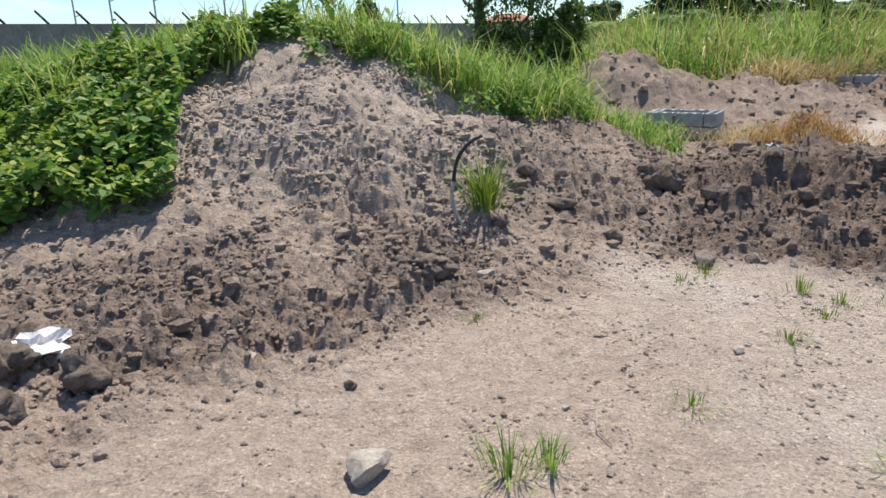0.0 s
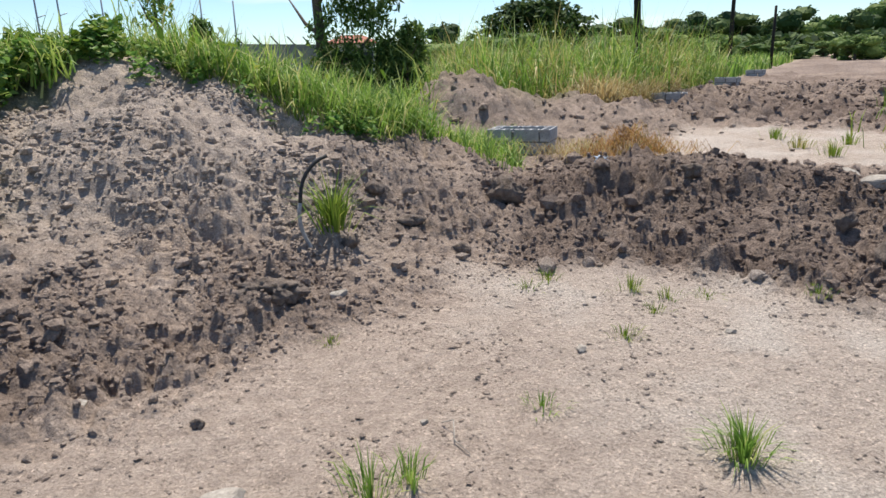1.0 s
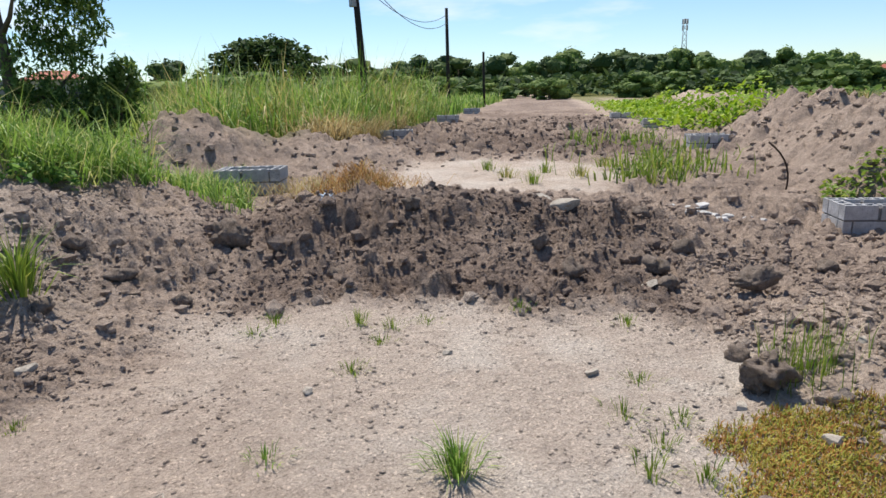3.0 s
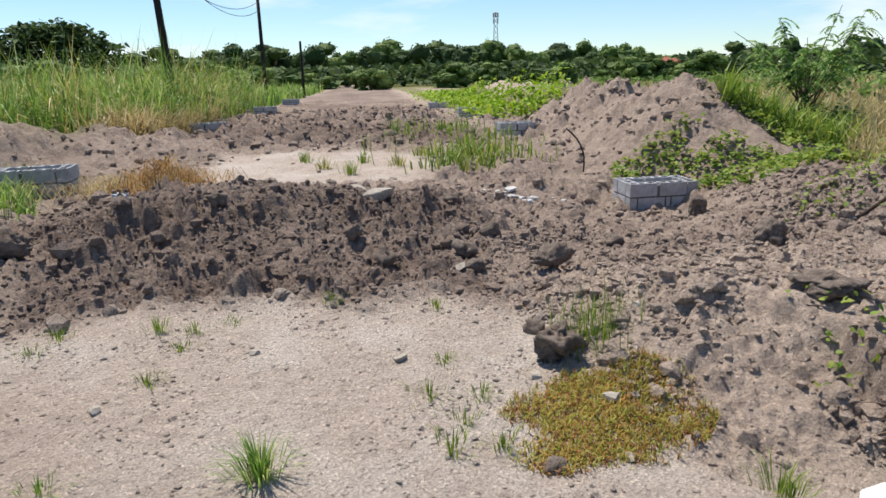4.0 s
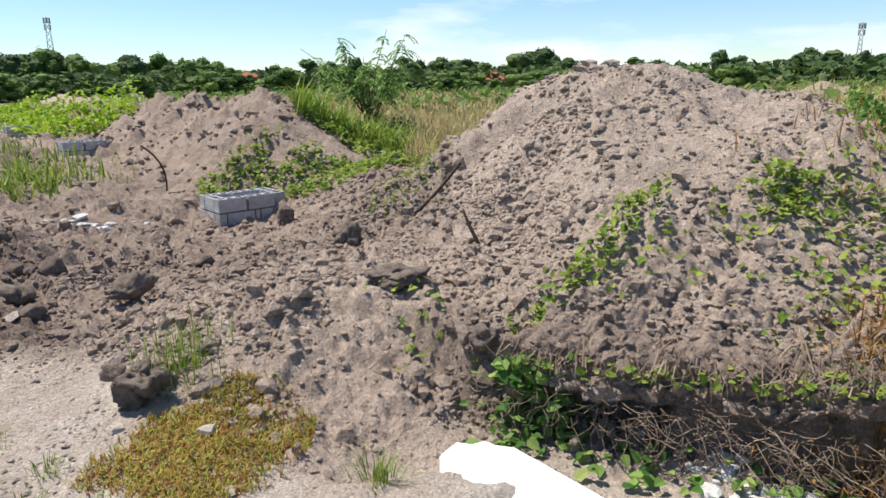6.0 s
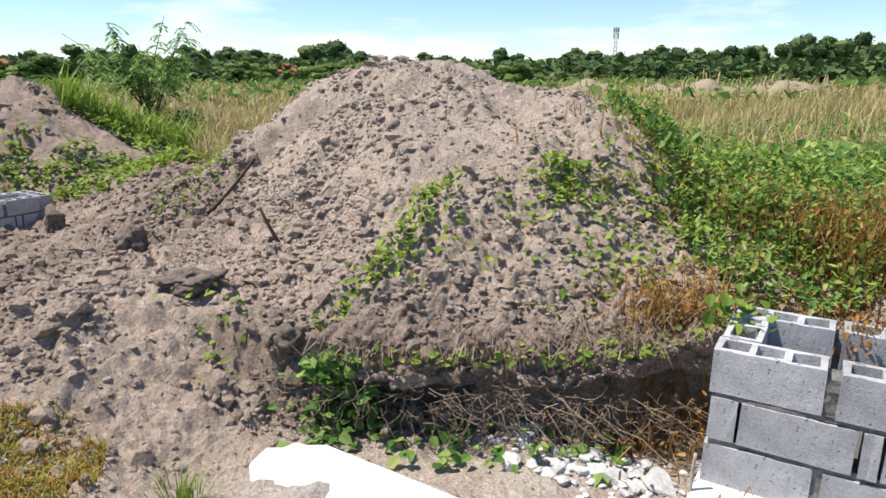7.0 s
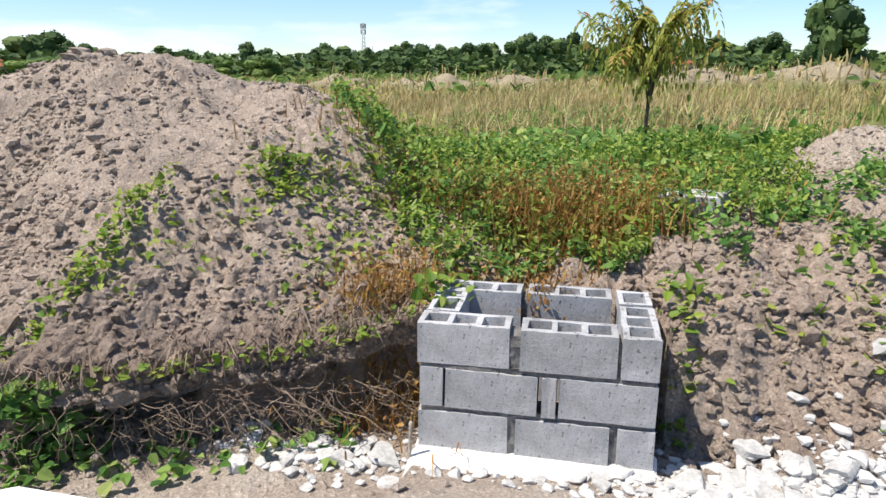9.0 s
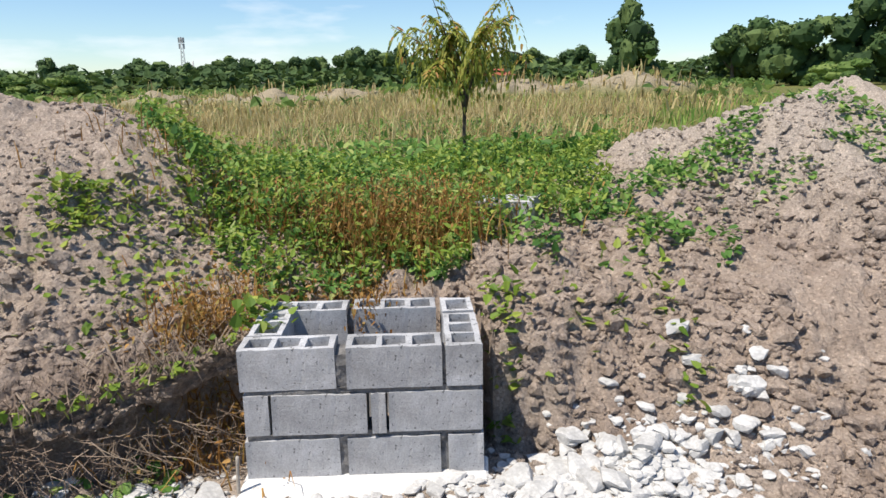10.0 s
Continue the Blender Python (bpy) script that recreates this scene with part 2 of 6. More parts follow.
def dome(x, y, cx, cy, rx, ry, turn, h, warp=0.18, seed=0):
    n1, n2 = warp_fields(x, y)
    c, s = math.cos(radians(turn)), math.sin(radians(turn))
    u, v = (x - cx) * c + (y - cy) * s, -(x - cx) * s + (y - cy) * c
    d = np.sqrt((u / rx) ** 2 + (v / ry) ** 2) + warp * (math.cos(seed * 1.7) * n1 + math.sin(seed * 1.7) * n2)
    t = np.clip(1.04 - np.sqrt(d * d + 0.02), 0, 1)
    return h * (0.45 * t * t * (3 - 2 * t) + 0.55 * t)


# mounds: centre, radii, turn, height, seed
MOUNDS = [
    (7.75, -1.45, 4.3, 3.2, 0, 1.8, 1), (5.5, -2.3, 1.6, 1.2, 0, 0.7, 2), (-1.8, 8.3, 4.9, 4.7, -8, 1.72, 14), (-5.2, 8.9, 5.0, 4.0, 0, 1.25, 3),
    (4.3, 5.9, 3.0, 1.75, -46, 0.46, 4), (4.7, 0.7, 1.7, 1.6, 0, 0.36, 5), (2.3, -7.3, 2.5, 2.6, 0, 0.98, 6),
    (3.9, 14.3, 2.3, 2.0, 0, 1.3, 7), (6.0, 14.6, 4.2, 2.6, -10, 0.6, 17), (13.3, 4.9, 4.0, 2.2, 40, 1.42, 8), (16.6, 8.2, 4.2, 2.2, 46, 1.2, 9),
    (20.4, 12.0, 4.5, 2.2, 46, 1.2, 15), (25.0, 16.0, 5.0, 2.4, 46, 1.1, 18), (31.0, 22.0, 6.0, 2.6, 46, 1.2, 19),
    (0.9, 9.0, 2.0, 2.0, 0, 0.5, 10), (9.3, 1.6, 2.6, 1.6, 20, 0.5, 11), (0.0, 3.95, 0.75, 0.55, 20, 0.16, 12),
    (-1.9, 3.5, 1.3, 0.8, 20, 0.15, 13),
]
FAR_MOUNDS = [(112, 42, 3.2, 1.2), (117, 46, 3.0, 1.0), (120.5, 40, 3.0, 1.3), (126, 44, 4.0, 1.25), (141, 38, 4.5, 1.3), (150, 36, 4.0, 1.6), (147, 45, 4.0, 1.4)]
BOX = Vector((2.83, -1.82))
BE, BN = Vector((-0.664, -0.748)), Vector((0.748, -0.664))


def bank_coords(x, y):
    return (x - BOX.x) * BE.x + (y - BOX.y) * BE.y, (x - BOX.x) * BN.x + (y - BOX.y) * BN.y


def land(x, y):
    """Height without the small lumps, and how rough the soil is."""
    x, y = np.asarray(x, float), np.asarray(y, float)
    s = 0
    for cx, cy, rx, ry, turn, h, seed in MOUNDS:
        s = s + dome(x, y, cx, cy, rx, ry, turn, h, 0.07 if h > 1.15 else 0.16, seed) ** 3
    for az, r, rad, h in FAR_MOUNDS:
        cx, cy = polar(az, r)
        s = s + dome(x, y, cx, cy, rad, rad * 0.7, -az, h - 0.1, 0.2, int(az)) ** 3
    z = np.cbrt(s) - dome(x, y, 8.9, 3.6, 3.4, 2.8, 25, 0.45, 0.12, 16)
    a, b = bank_coords(x, y)
    wob = 0.10 * noise2(a * 2.1, a * 0.3 + 5, 21) + 0.05 * noise2(a * 6.3, b * 4.0, 22) + 0.03 * noise2(a * 13.0, b * 13.0, 23)
    edge = np.interp(a, [-6, -2.7, -1.8, -1.14, -0.4, -0.05, 0.0, 1.04, 1.09, 1.4, 2.1, 5], [-2.5, -0.63, -0.45, -0.14, 0.22, 0.42, 0.68, 0.68, 0.25, 0.12, 0.0, -0.5])
    inside = (a > -0.05) & (a < 1.09)
    edge = edge + np.where(inside, 0.0, wob)
    # hollow washed out under the turf
    edge = edge + 0.3 * smooth(-1.72, -1.5, a) * (1 - smooth(-1.25, -1.05, a)) + 0.05 * smooth(-1.3, -1.1, a) * (1 - smooth(-0.25, -0.1, a))
    top = np.interp(a, [-4.0, -2.6, -1.7, -0.6, 0, 1, 1.2, 2, 5], [0, 0.0, 0.12, 0.14, 0.34, 0.36, 0.36, 0.38, 0.3])
    sink = -0.2 * smooth(-1.5, -0.5, b - edge) * smooth(-2.6, -1.5, a) * (1 - smooth(2.6, 4.5, a))
    wide = np.where(a > 1.09, 0.2 + 0.55 * smooth(1.1, 1.9, a), 0.16)
    up = smooth(-0.02 - 0.3 * (wide - 0.16), wide, b - edge)
    shelf = top * (1 - 0.35 * smooth(3.0, 8.0, b)) + 0.16 * smooth(0.1, 1.3, b - edge) * smooth(-3.0, -1.8, a)
    front = (1 - up) * smooth(-3.0, -2.2, a) * (1 - smooth(3.5, 4.5, a)) * smooth(-3.8, -2.6, b)
    z = z * (1 - front) + sink * (1 - up) + shelf * up
    r = np.hypot(x - EYE_XY[0], y - EYE_XY[1])
    z = z + 0.05 * fbm(x * 0.5, y * 0.5, 3, 60) * smooth(2.5, 8, r)
    return z


def zones(x, y):
    """Roughness, darkness, paleness and greenness of the soil."""
    x, y = np.asarray(x, float), np.asarray(y, float)
    r = np.hypot(x - EYE_XY[0], y - EYE_XY[1])
    az = np.degrees(np.arctan2(x - EYE_XY[0], y - EYE_XY[1]))
    a, b = bank_coords(x, y)
    n = noise2(x * 1.3, y * 1.3, 71)
    # the trodden flat: near side of a bent line
    lim = np.interp(az, [-60, -33, -25, -11, 5, 10, 24, 34, 48, 56, 62, 75, 90, 120], [2.2, 3.1, 3.2, 3.55, 3.9, 4.7, 4.85, 4.6, 4.5, 4.0, 3.3, 2.2, 2.2, 2.4])
    rough = smooth(-0.35, 0.35, r - lim + 0.25 * n)
    rough = rough * (1 - 0.8 * smooth(-2.1, -1.6, a) * (1 - smooth(1.2, 1.7, a)) * smooth(-1.9, -1.4, b) * (1 - smooth(-0.35, -0.05, b - np.interp(a, [-1.8, -1.14, -0.4, 0, 1], [-0.4, -0.1, 0.3, 0.6, 0.6]))))
    # pale level strip beyond the ridge
    q, p = x * 0.676 + y * 0.737, x * 0.737 - y * 0.676
    patch = smooth(9.6, 10.3, q + 0.3 * n) * (1 - smooth(13.8, 14.6, q + 0.5 * n)) * smooth(-2.7, -2.1, p) * (1 - smooth(1.2, 2.0, p + 0.3 * n))
    rough = rough * (1 - 0.85 * patch)
    ridge = dome(x, y, 4.3, 5.9, 3.3, 2.05, -46, 1.0, 0.2, 4)
    dark = np.clip(ridge * 2.6, 0, 0.8)
    dark = np.maximum(dark, 0.78 * rough * smooth(9, 19, az + 4 * n) * (1 - smooth(50, 60, az + 5 * n)) * (1 - smooth(6.8, 7.8, r)))
    dark = np.maximum(dark, (0.8 + 0.4 * noise2(x * 0.35, y * 0.35, 72)) * smooth(14.0, 15.5, q) * smooth(-5.0, -4.0, p) * (1 - smooth(2.5, 4.5, p)) * (1 - smooth(80, 160, q)))
    dark = np.maximum(dark, 0.5 * np.clip(3 * dome(x, y, -1.8, 3.6, 1.7, 0.95, 15, 1.0, 0.3, 13), 0, 1))
    dark = np.maximum(dark, 0.5 * np.clip(3 * dome(x, y, 0.0, 3.95, 0.8, 0.6, 20, 1.0, 0.3, 12), 0, 1))
    dark = np.maximum(dark, 0.42 * smooth(4.5, 5.5, r) * (1 - smooth(20, 26, r)) * (az > 0) * (az < 84) * (1 - patch))
    dark = np.maximum(dark, 0.22 * rough * (az < 20) * (1 - smooth(5.0, 6.5, r)))
    # bank face darkened: moist soil plus the overhang's shade, put into the colour
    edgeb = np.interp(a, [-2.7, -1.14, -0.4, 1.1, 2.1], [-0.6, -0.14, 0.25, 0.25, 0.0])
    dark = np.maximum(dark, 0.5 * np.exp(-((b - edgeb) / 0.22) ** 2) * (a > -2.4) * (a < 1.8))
    pale = 0.12 * (1 - rough)
    pale = np.maximum(pale, (1 - rough) * smooth(0.0, 2.2, x) * (0.34 + 0.75 * np.clip(fbm(x * 1.2, y * 1.2, 4, 80) + 0.1, 0, 1)))
    for cx, cy, rad in ((2.35, 2.75, 0.35), (3.1, 1.75, 0.5), (3.45, 0.75, 0.3), (2.3, 1.2, 0.6)):
        pale = np.maximum(pale, 0.85 * np.exp(-(((x - cx) ** 2 + (y - cy) ** 2) / rad ** 2)) * np.clip(0.65 + fbm(x * 4, y * 4, 3, 90), 0, 1) * (1 - rough))
    pale = np.maximum(pale, 0.12 * patch)
    pale = np.maximum(pale, 0.9 * np.exp(-((a - 1.5) / 0.55) ** 2 - ((b + 0.12) / 0.2) ** 2) * np.clip(0.8 + fbm(x * 4, y * 4, 3, 91), 0, 1))
    pale = np.maximum(pale, 0.3 * np.clip(2.5 * dome(x, y, -1.6, 6.7, 3.2, 2.4, 0, 1.0, 0.2, 2), 0, 1))
    pale = np.maximum(pale, 0.45 * np.clip(2.5 * dome(x, y, 2.3, -7.3, 2.6, 2.7, 0, 1.0, 0.1, 6), 0, 1))
    pale = np.maximum(pale, 0.16 * np.clip(2.5 * dome(x, y, 7.35, -1.65, 4, 3, 0, 1.0, 0.1, 1), 0, 1))
    green = smooth(14, 18, r) * np.maximum(smooth(4.6, 5.6, -p + 0.6 * n), smooth(9.5, 11.5, p))
    green = np.maximum(green, 0.8 * smooth(19, 22, q) * smooth(4.0, 4.8, p + 0.5 * n) * (1 - smooth(6.5, 7.5, p)))
    green = np.maximum(green, smooth(60, 110, r) * (1 - smooth(-5.5, -4.5, p) * (1 - smooth(3.5, 4.5, p))))
    green = np.maximum(green, smooth(9, 13, r) * smooth(88, 96, az + 4 * n) * 0.9)
    green = np.maximum(green, smooth(4.6, 6.0, r) * smooth(116, 126, az + 6 * n) * (1 - smooth(140, 150, az + 6 * n)) * 0.7)
    green = np.maximum(green, smooth(7.4, 8.4, r) * (az < -19) * 0.8)
    for az0, r0, rad, h in FAR_MOUNDS:
        cx, cy = polar(az0, r0)
        green = green * (1 - 0.6 * np.clip(2.2 * dome(x, y, cx, cy, rad * 0.8, rad * 0.56, -az0, 1.0, 0.2, int(az0)), 0, 1))
    return rough, dark, pale, green


def ground_z(x, y):
    x, y = np.asarray(x, float), np.asarray(y, float)
    rough, dark, pale, green = zones(x, y)
    r = np.hypot(x - EYE_XY[0], y - EYE_XY[1])
    amp = rough * (0.85 + 0.6 * np.clip(dark * 1.3, 0, 1))
    z = land(x, y)
    heap = smooth(0.2, 0.7, z)
    # slumps and gullies of the heaps, then clods from large to small
    z = z + rough * heap * (0.11 * fbm(x * 0.9 + 5, y * 0.9, 4, 108, 0.55) - 0.32 * np.clip(noise2(x * 1.5, y * 1.5 + 4, 109) - 0.2, 0, 1))
    patchy = np.clip(0.55 + 0.9 * noise2(x * 0.8, y * 0.8, 110), 0.1, 1.2)
    z = z + amp * (0.05 * fbm(x * 2.2, y * 2.2, 4, 101, 0.62) + 0.6 * patchy * clods(x, y, 3.4, 111, 0.45))
    near = 1 - smooth(15, 24, r)
    z = z + amp * near * patchy * (0.9 * clods(x, y, 7.5, 121, 0.65) + 1.15 * clods(x, y, 15.0, 131, 0.8))
    z = z + amp * near * 0.016 * fbm(x * 14, y * 14, 3, 104, 0.6)
    z = z + (1 - rough) * (0.018 * fbm(x * 1.4, y * 1.4, 3, 105) + near * 0.006 * fbm(x * 14, y * 14, 3, 106))
    z = z - 0.26 * np.exp(-((x - 6.5) ** 2 + (y + 1.0) ** 2) / 0.07) - 0.16 * np.exp(-((x - 6.9) ** 2 + (y + 1.9) ** 2) / 0.08)
    z = z + smooth(12, 18, r) * (1 - 0.85 * smooth(24, 34, r)) * rough * (1 - green) * (0.14 * fbm(x * 0.7, y * 0.7, 5, 107, 0.65) + 0.55 * clods(x, y, 1.5, 141, 0.6) + 0.7 * clods(x, y, 3.2, 151, 0.8))
    return z


def mesh_np(name, verts, faces, smooth_shade=True):
    """A mesh from arrays of corners and of faces that all have the same number of corners."""
    verts, faces = np.asarray(verts, np.float32), np.asarray(faces, np.int32)
    me = bpy.data.meshes.new(name)
    k = faces.shape[1]
    me.vertices.add(len(verts))
    me.vertices.foreach_set("co", verts.ravel())
    me.loops.add(faces.size)
    me.loops.foreach_set("vertex_index", faces.ravel())
    me.polygons.add(len(faces))
    me.polygons.foreach_set("loop_start", np.arange(0, faces.size, k, dtype=np.int32))
    me.polygons.foreach_set("use_smooth", np.full(len(faces), smooth_shade))
    me.update(calc_edges=True)
    return me


def soil_attr(me, x, y, add_dark=0.0):
    rough, dark, pale, green = zones(x, y)
    col = np.stack([np.clip(dark + add_dark, 0, 1), pale, green, np.ones_like(pale)], 1).astype(np.float32)
    at = me.color_attributes.new("soil", "FLOAT_COLOR", "POINT")
    at.data.foreach_set("color", col.ravel())


def make_ground():
    near_az = np.radians(np.linspace(-42, 174, 1150))
    rest = np.radians(np.linspace(174, 318, 72)[1:-1])
    ang = np.concatenate([near_az, rest])
    rad = np.concatenate([[0.002, 0.35], np.geomspace(1.2, 2.6, 45), np.geomspace(2.62, 13.0, 345), np.geomspace(13.1, 45, 190), np.geomspace(46, 2500, 50)])
    A, R = np.meshgrid(ang, rad)
    X, Y = EYE_XY[0] + R * np.sin(A), EYE_XY[1] + R * np.cos(A)
    x, y = X.ravel(), Y.ravel()
    z = ground_z(x, y)
    z = np.where(R.ravel() > 70, z * 0.2, z)
    na, nr = len(ang), len(rad)
    i = np.arange(nr - 1)[:, None] * na
    j = np.arange(na)[None, :]
    k = (j + 1) % na
    f = np.stack([i + j, i + k, i + na + k, i + na + j], -1).reshape(-1, 4)
    v = np.stack([x, y, z], 1)
    f = f[:, ::-1]
    me = mesh_np("ground", v, f)
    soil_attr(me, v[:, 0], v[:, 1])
    me.materials.append(SOIL)
    return tagged(new("ground", me), "dry grey-brown earth heaped into mounds and trodden flat", "ground", kind="structure")


make_ground()


def gz(x, y):
    return float(ground_z(np.array([x]), np.array([y]))[0])


# ---- builders ----


def part(name, bm, material, parent, label=""):
    me = bm
    if isinstance(bm, bmesh.types.BMesh):
        me = bpy.data.meshes.new(name)
        bm.to_mesh(me)
        bm.free()
    if not me.materials:
        me.materials.append(material)
    ob = new(name, me)
    ob.parent = parent
    if label:
        ob["label"] = label
    return ob


def thing(name, m, label, category, group="", kind=""):
    e = new(name)
    e.matrix_world = m
    e.empty_display_size = 0.1
    return tagged(e, label, category, group, kind)


def solid(name, me, material, m, label, category, group="", kind=""):
    if isinstance(me, bmesh.types.BMesh):
        bm, me = me, bpy.data.meshes.new(name)
        bm.to_mesh(me)
        bm.free()
    if not me.materials:
        me.materials.append(material)
    ob = new(name, me)
    ob.matrix_world = m
    return tagged(ob, label, category, group, kind)


def stuff(name, verts, faces, material, label, category, smooth_shade=False):
    me = mesh_np(name, verts, faces, smooth_shade)
    me.materials.append(material)
    return tagged(new(name, me), label, category, kind="stuff")


def box_bm(bm, lo, hi, bev=0.0):
    g = bmesh.ops.create_cube(bm, size=1.0)
    c = [(a + b) / 2 for a, b in zip(lo, hi)]
    for v in g["verts"]:
        v.co = Vector([c[k] + v.co[k] * (hi[k] - lo[k]) for k in range(3)])
    if bev:
        ed = list({e for v in g["verts"] for e in v.link_edges})
        bmesh.ops.bevel(bm, geom=ed, offset=bev, segments=1, affect="EDGES")


def tube(points, radii, sides=7):
    """A bent round bar along points, as arrays."""
    pts = [Vector(p) for p in points]
    V, F = [], []
    up = Vector((0.31, 0.17, 0.93))
    for i, p in enumerate(pts):
        d = (pts[min(i + 1, len(pts) - 1)] - pts[max(i - 1, 0)]).normalized()
        s = d.cross(up)
        if s.length < 1e-3:
            s = d.cross(Vector((1, 0, 0)))
        s.normalize()
        t = s.cross(d)
        for k in range(sides):
            a = 2 * math.pi * k / sides
            V.append(p + (s * math.cos(a) + t * math.sin(a)) * radii[i])
    for i in range(len(pts) - 1):
        for k in range(sides):
            F.append((i * sides + k, i * sides + (k + 1) % sides, (i + 1) * sides + (k + 1) % sides, (i + 1) * sides + k))
    n = len(V)
    V += [pts[0], pts[-1]]
    for k in range(sides):
        F.append((n, (k + 1) % sides, k, k))
        F.append((n + 1, (len(pts) - 1) * sides + k, (len(pts) - 1) * sides + (k + 1) % sides, (len(pts) - 1) * sides + (k + 1) % sides))
    return [tuple(v) for v in V], F


def tube_bm(bm, points, radii, sides=7):
    V, F = tube(points, radii, sides)
    vs = [bm.verts.new(v) for v in V]
    for f in F:
        q = []
        for k in f:
            if vs[k] not in q:
                q.append(vs[k])
        face = bm.faces.new(q)
        face.smooth = True
    return bm


def join(parts):
    V, F, n = [], [], 0
    for v, f in parts:
        V.append(np.asarray(v, float))
        F.append(np.asarray(f) + n)
        n += len(v)
    return np.vstack(V), np.vstack(F)


def blades(p, length, width, lean, yaw=None):
    """Bent grass blades, two quads each, rooted at the points p."""
    n = len(p)
    if yaw is None:
        yaw = RNG.uniform(0, 2 * np.pi, n)
    length, width, lean = (np.broadcast_to(np.asarray(v, float), n) for v in (length, width, lean))
    d = np.stack([np.cos(yaw), np.sin(yaw), np.zeros(n)], 1)
    s = np.stack([-np.sin(yaw), np.cos(yaw), np.zeros(n)], 1)
    up = np.array([0, 0, 1.0])
    l1 = (0.55 * length)[:, None]
    mid = p + l1 * (np.cos(lean * 0.6)[:, None] * up + np.sin(lean * 0.6)[:, None] * d)
    tip = mid + (0.45 * length)[:, None] * (np.cos(lean * 1.7)[:, None] * up + np.sin(lean * 1.7)[:, None] * d)
    w = (width / 2)[:, None]
    V = np.stack([p - s * w, p + s * w, mid - s * w * 0.8, mid + s * w * 0.8, tip - s * w * 0.08, tip + s * w * 0.08], 1).reshape(-1, 3)
    o = (np.arange(n) * 6)[:, None]
    F = np.concatenate([o + [[0, 1, 3, 2]], o + [[2, 3, 5, 4]]], 0)
    return V, F


def leaves(p, size, aspect=0.75, droop=0.5, yaw=None, tilt=None):
    """Folded leaves, two quads each, at the points p."""
    n = len(p)
    if yaw is None:
        yaw = RNG.uniform(0, 2 * np.pi, n)
    if tilt is None:
        tilt = RNG.normal(0.0, droop, n)
    size = np.broadcast_to(np.asarray(size, float), n)[:, None]
    d = np.stack([np.cos(yaw) * np.cos(tilt), np.sin(yaw) * np.cos(tilt), np.sin(tilt)], 1)
    roll = RNG.normal(0, 0.35, n)
    s0 = np.stack([-np.sin(yaw), np.cos(yaw), np.zeros(n)], 1)
    u0 = np.cross(d, s0)
    s = s0 * np.cos(roll)[:, None] + u0 * np.sin(roll)[:, None]
    u = np.cross(d, s)
    h = size * aspect * 0.5
    lift = 0.22 * h
    base, tip = p - d * size * 0.35, p + d * size * 0.65
    L1, L2 = p - d * size * 0.2 + s * h + u * lift, p + d * size * 0.22 + s * h * 0.8 + u * lift
    R1, R2 = p - d * size * 0.2 - s * h + u * lift, p + d * size * 0.22 - s * h * 0.8 + u * lift
    V = np.stack([base, L1, L2, tip, R2, R1], 1).reshape(-1, 3)
    o = (np.arange(n) * 6)[:, None]
    F = np.concatenate([o + [[0, 3, 2, 1]], o + [[0, 5, 4, 3]]], 0)
    return V, F


def on_ground(x, y, lift=0.0):
    return np.stack([x, y, ground_z(x, y) + lift], 1)


def sector(n, az0, az1, r0, r1):
    """Random points of a sector round the standing place, evenly over the ground."""
    az = np.radians(RNG.uniform(az0, az1, n))
    r = np.sqrt(RNG.uniform(r0 * r0, r1 * r1, n))
    return EYE_XY[0] + r * np.sin(az), EYE_XY[1] + r * np.cos(az)


def road(p, q):
    return p * 0.737 + q * 0.676, -p * 0.676 + q * 0.737


def clumpy(x, y, scale, cut, seed):
    k = fbm(x * scale, y * scale, 3, seed) > cut
    return x[k], y[k]

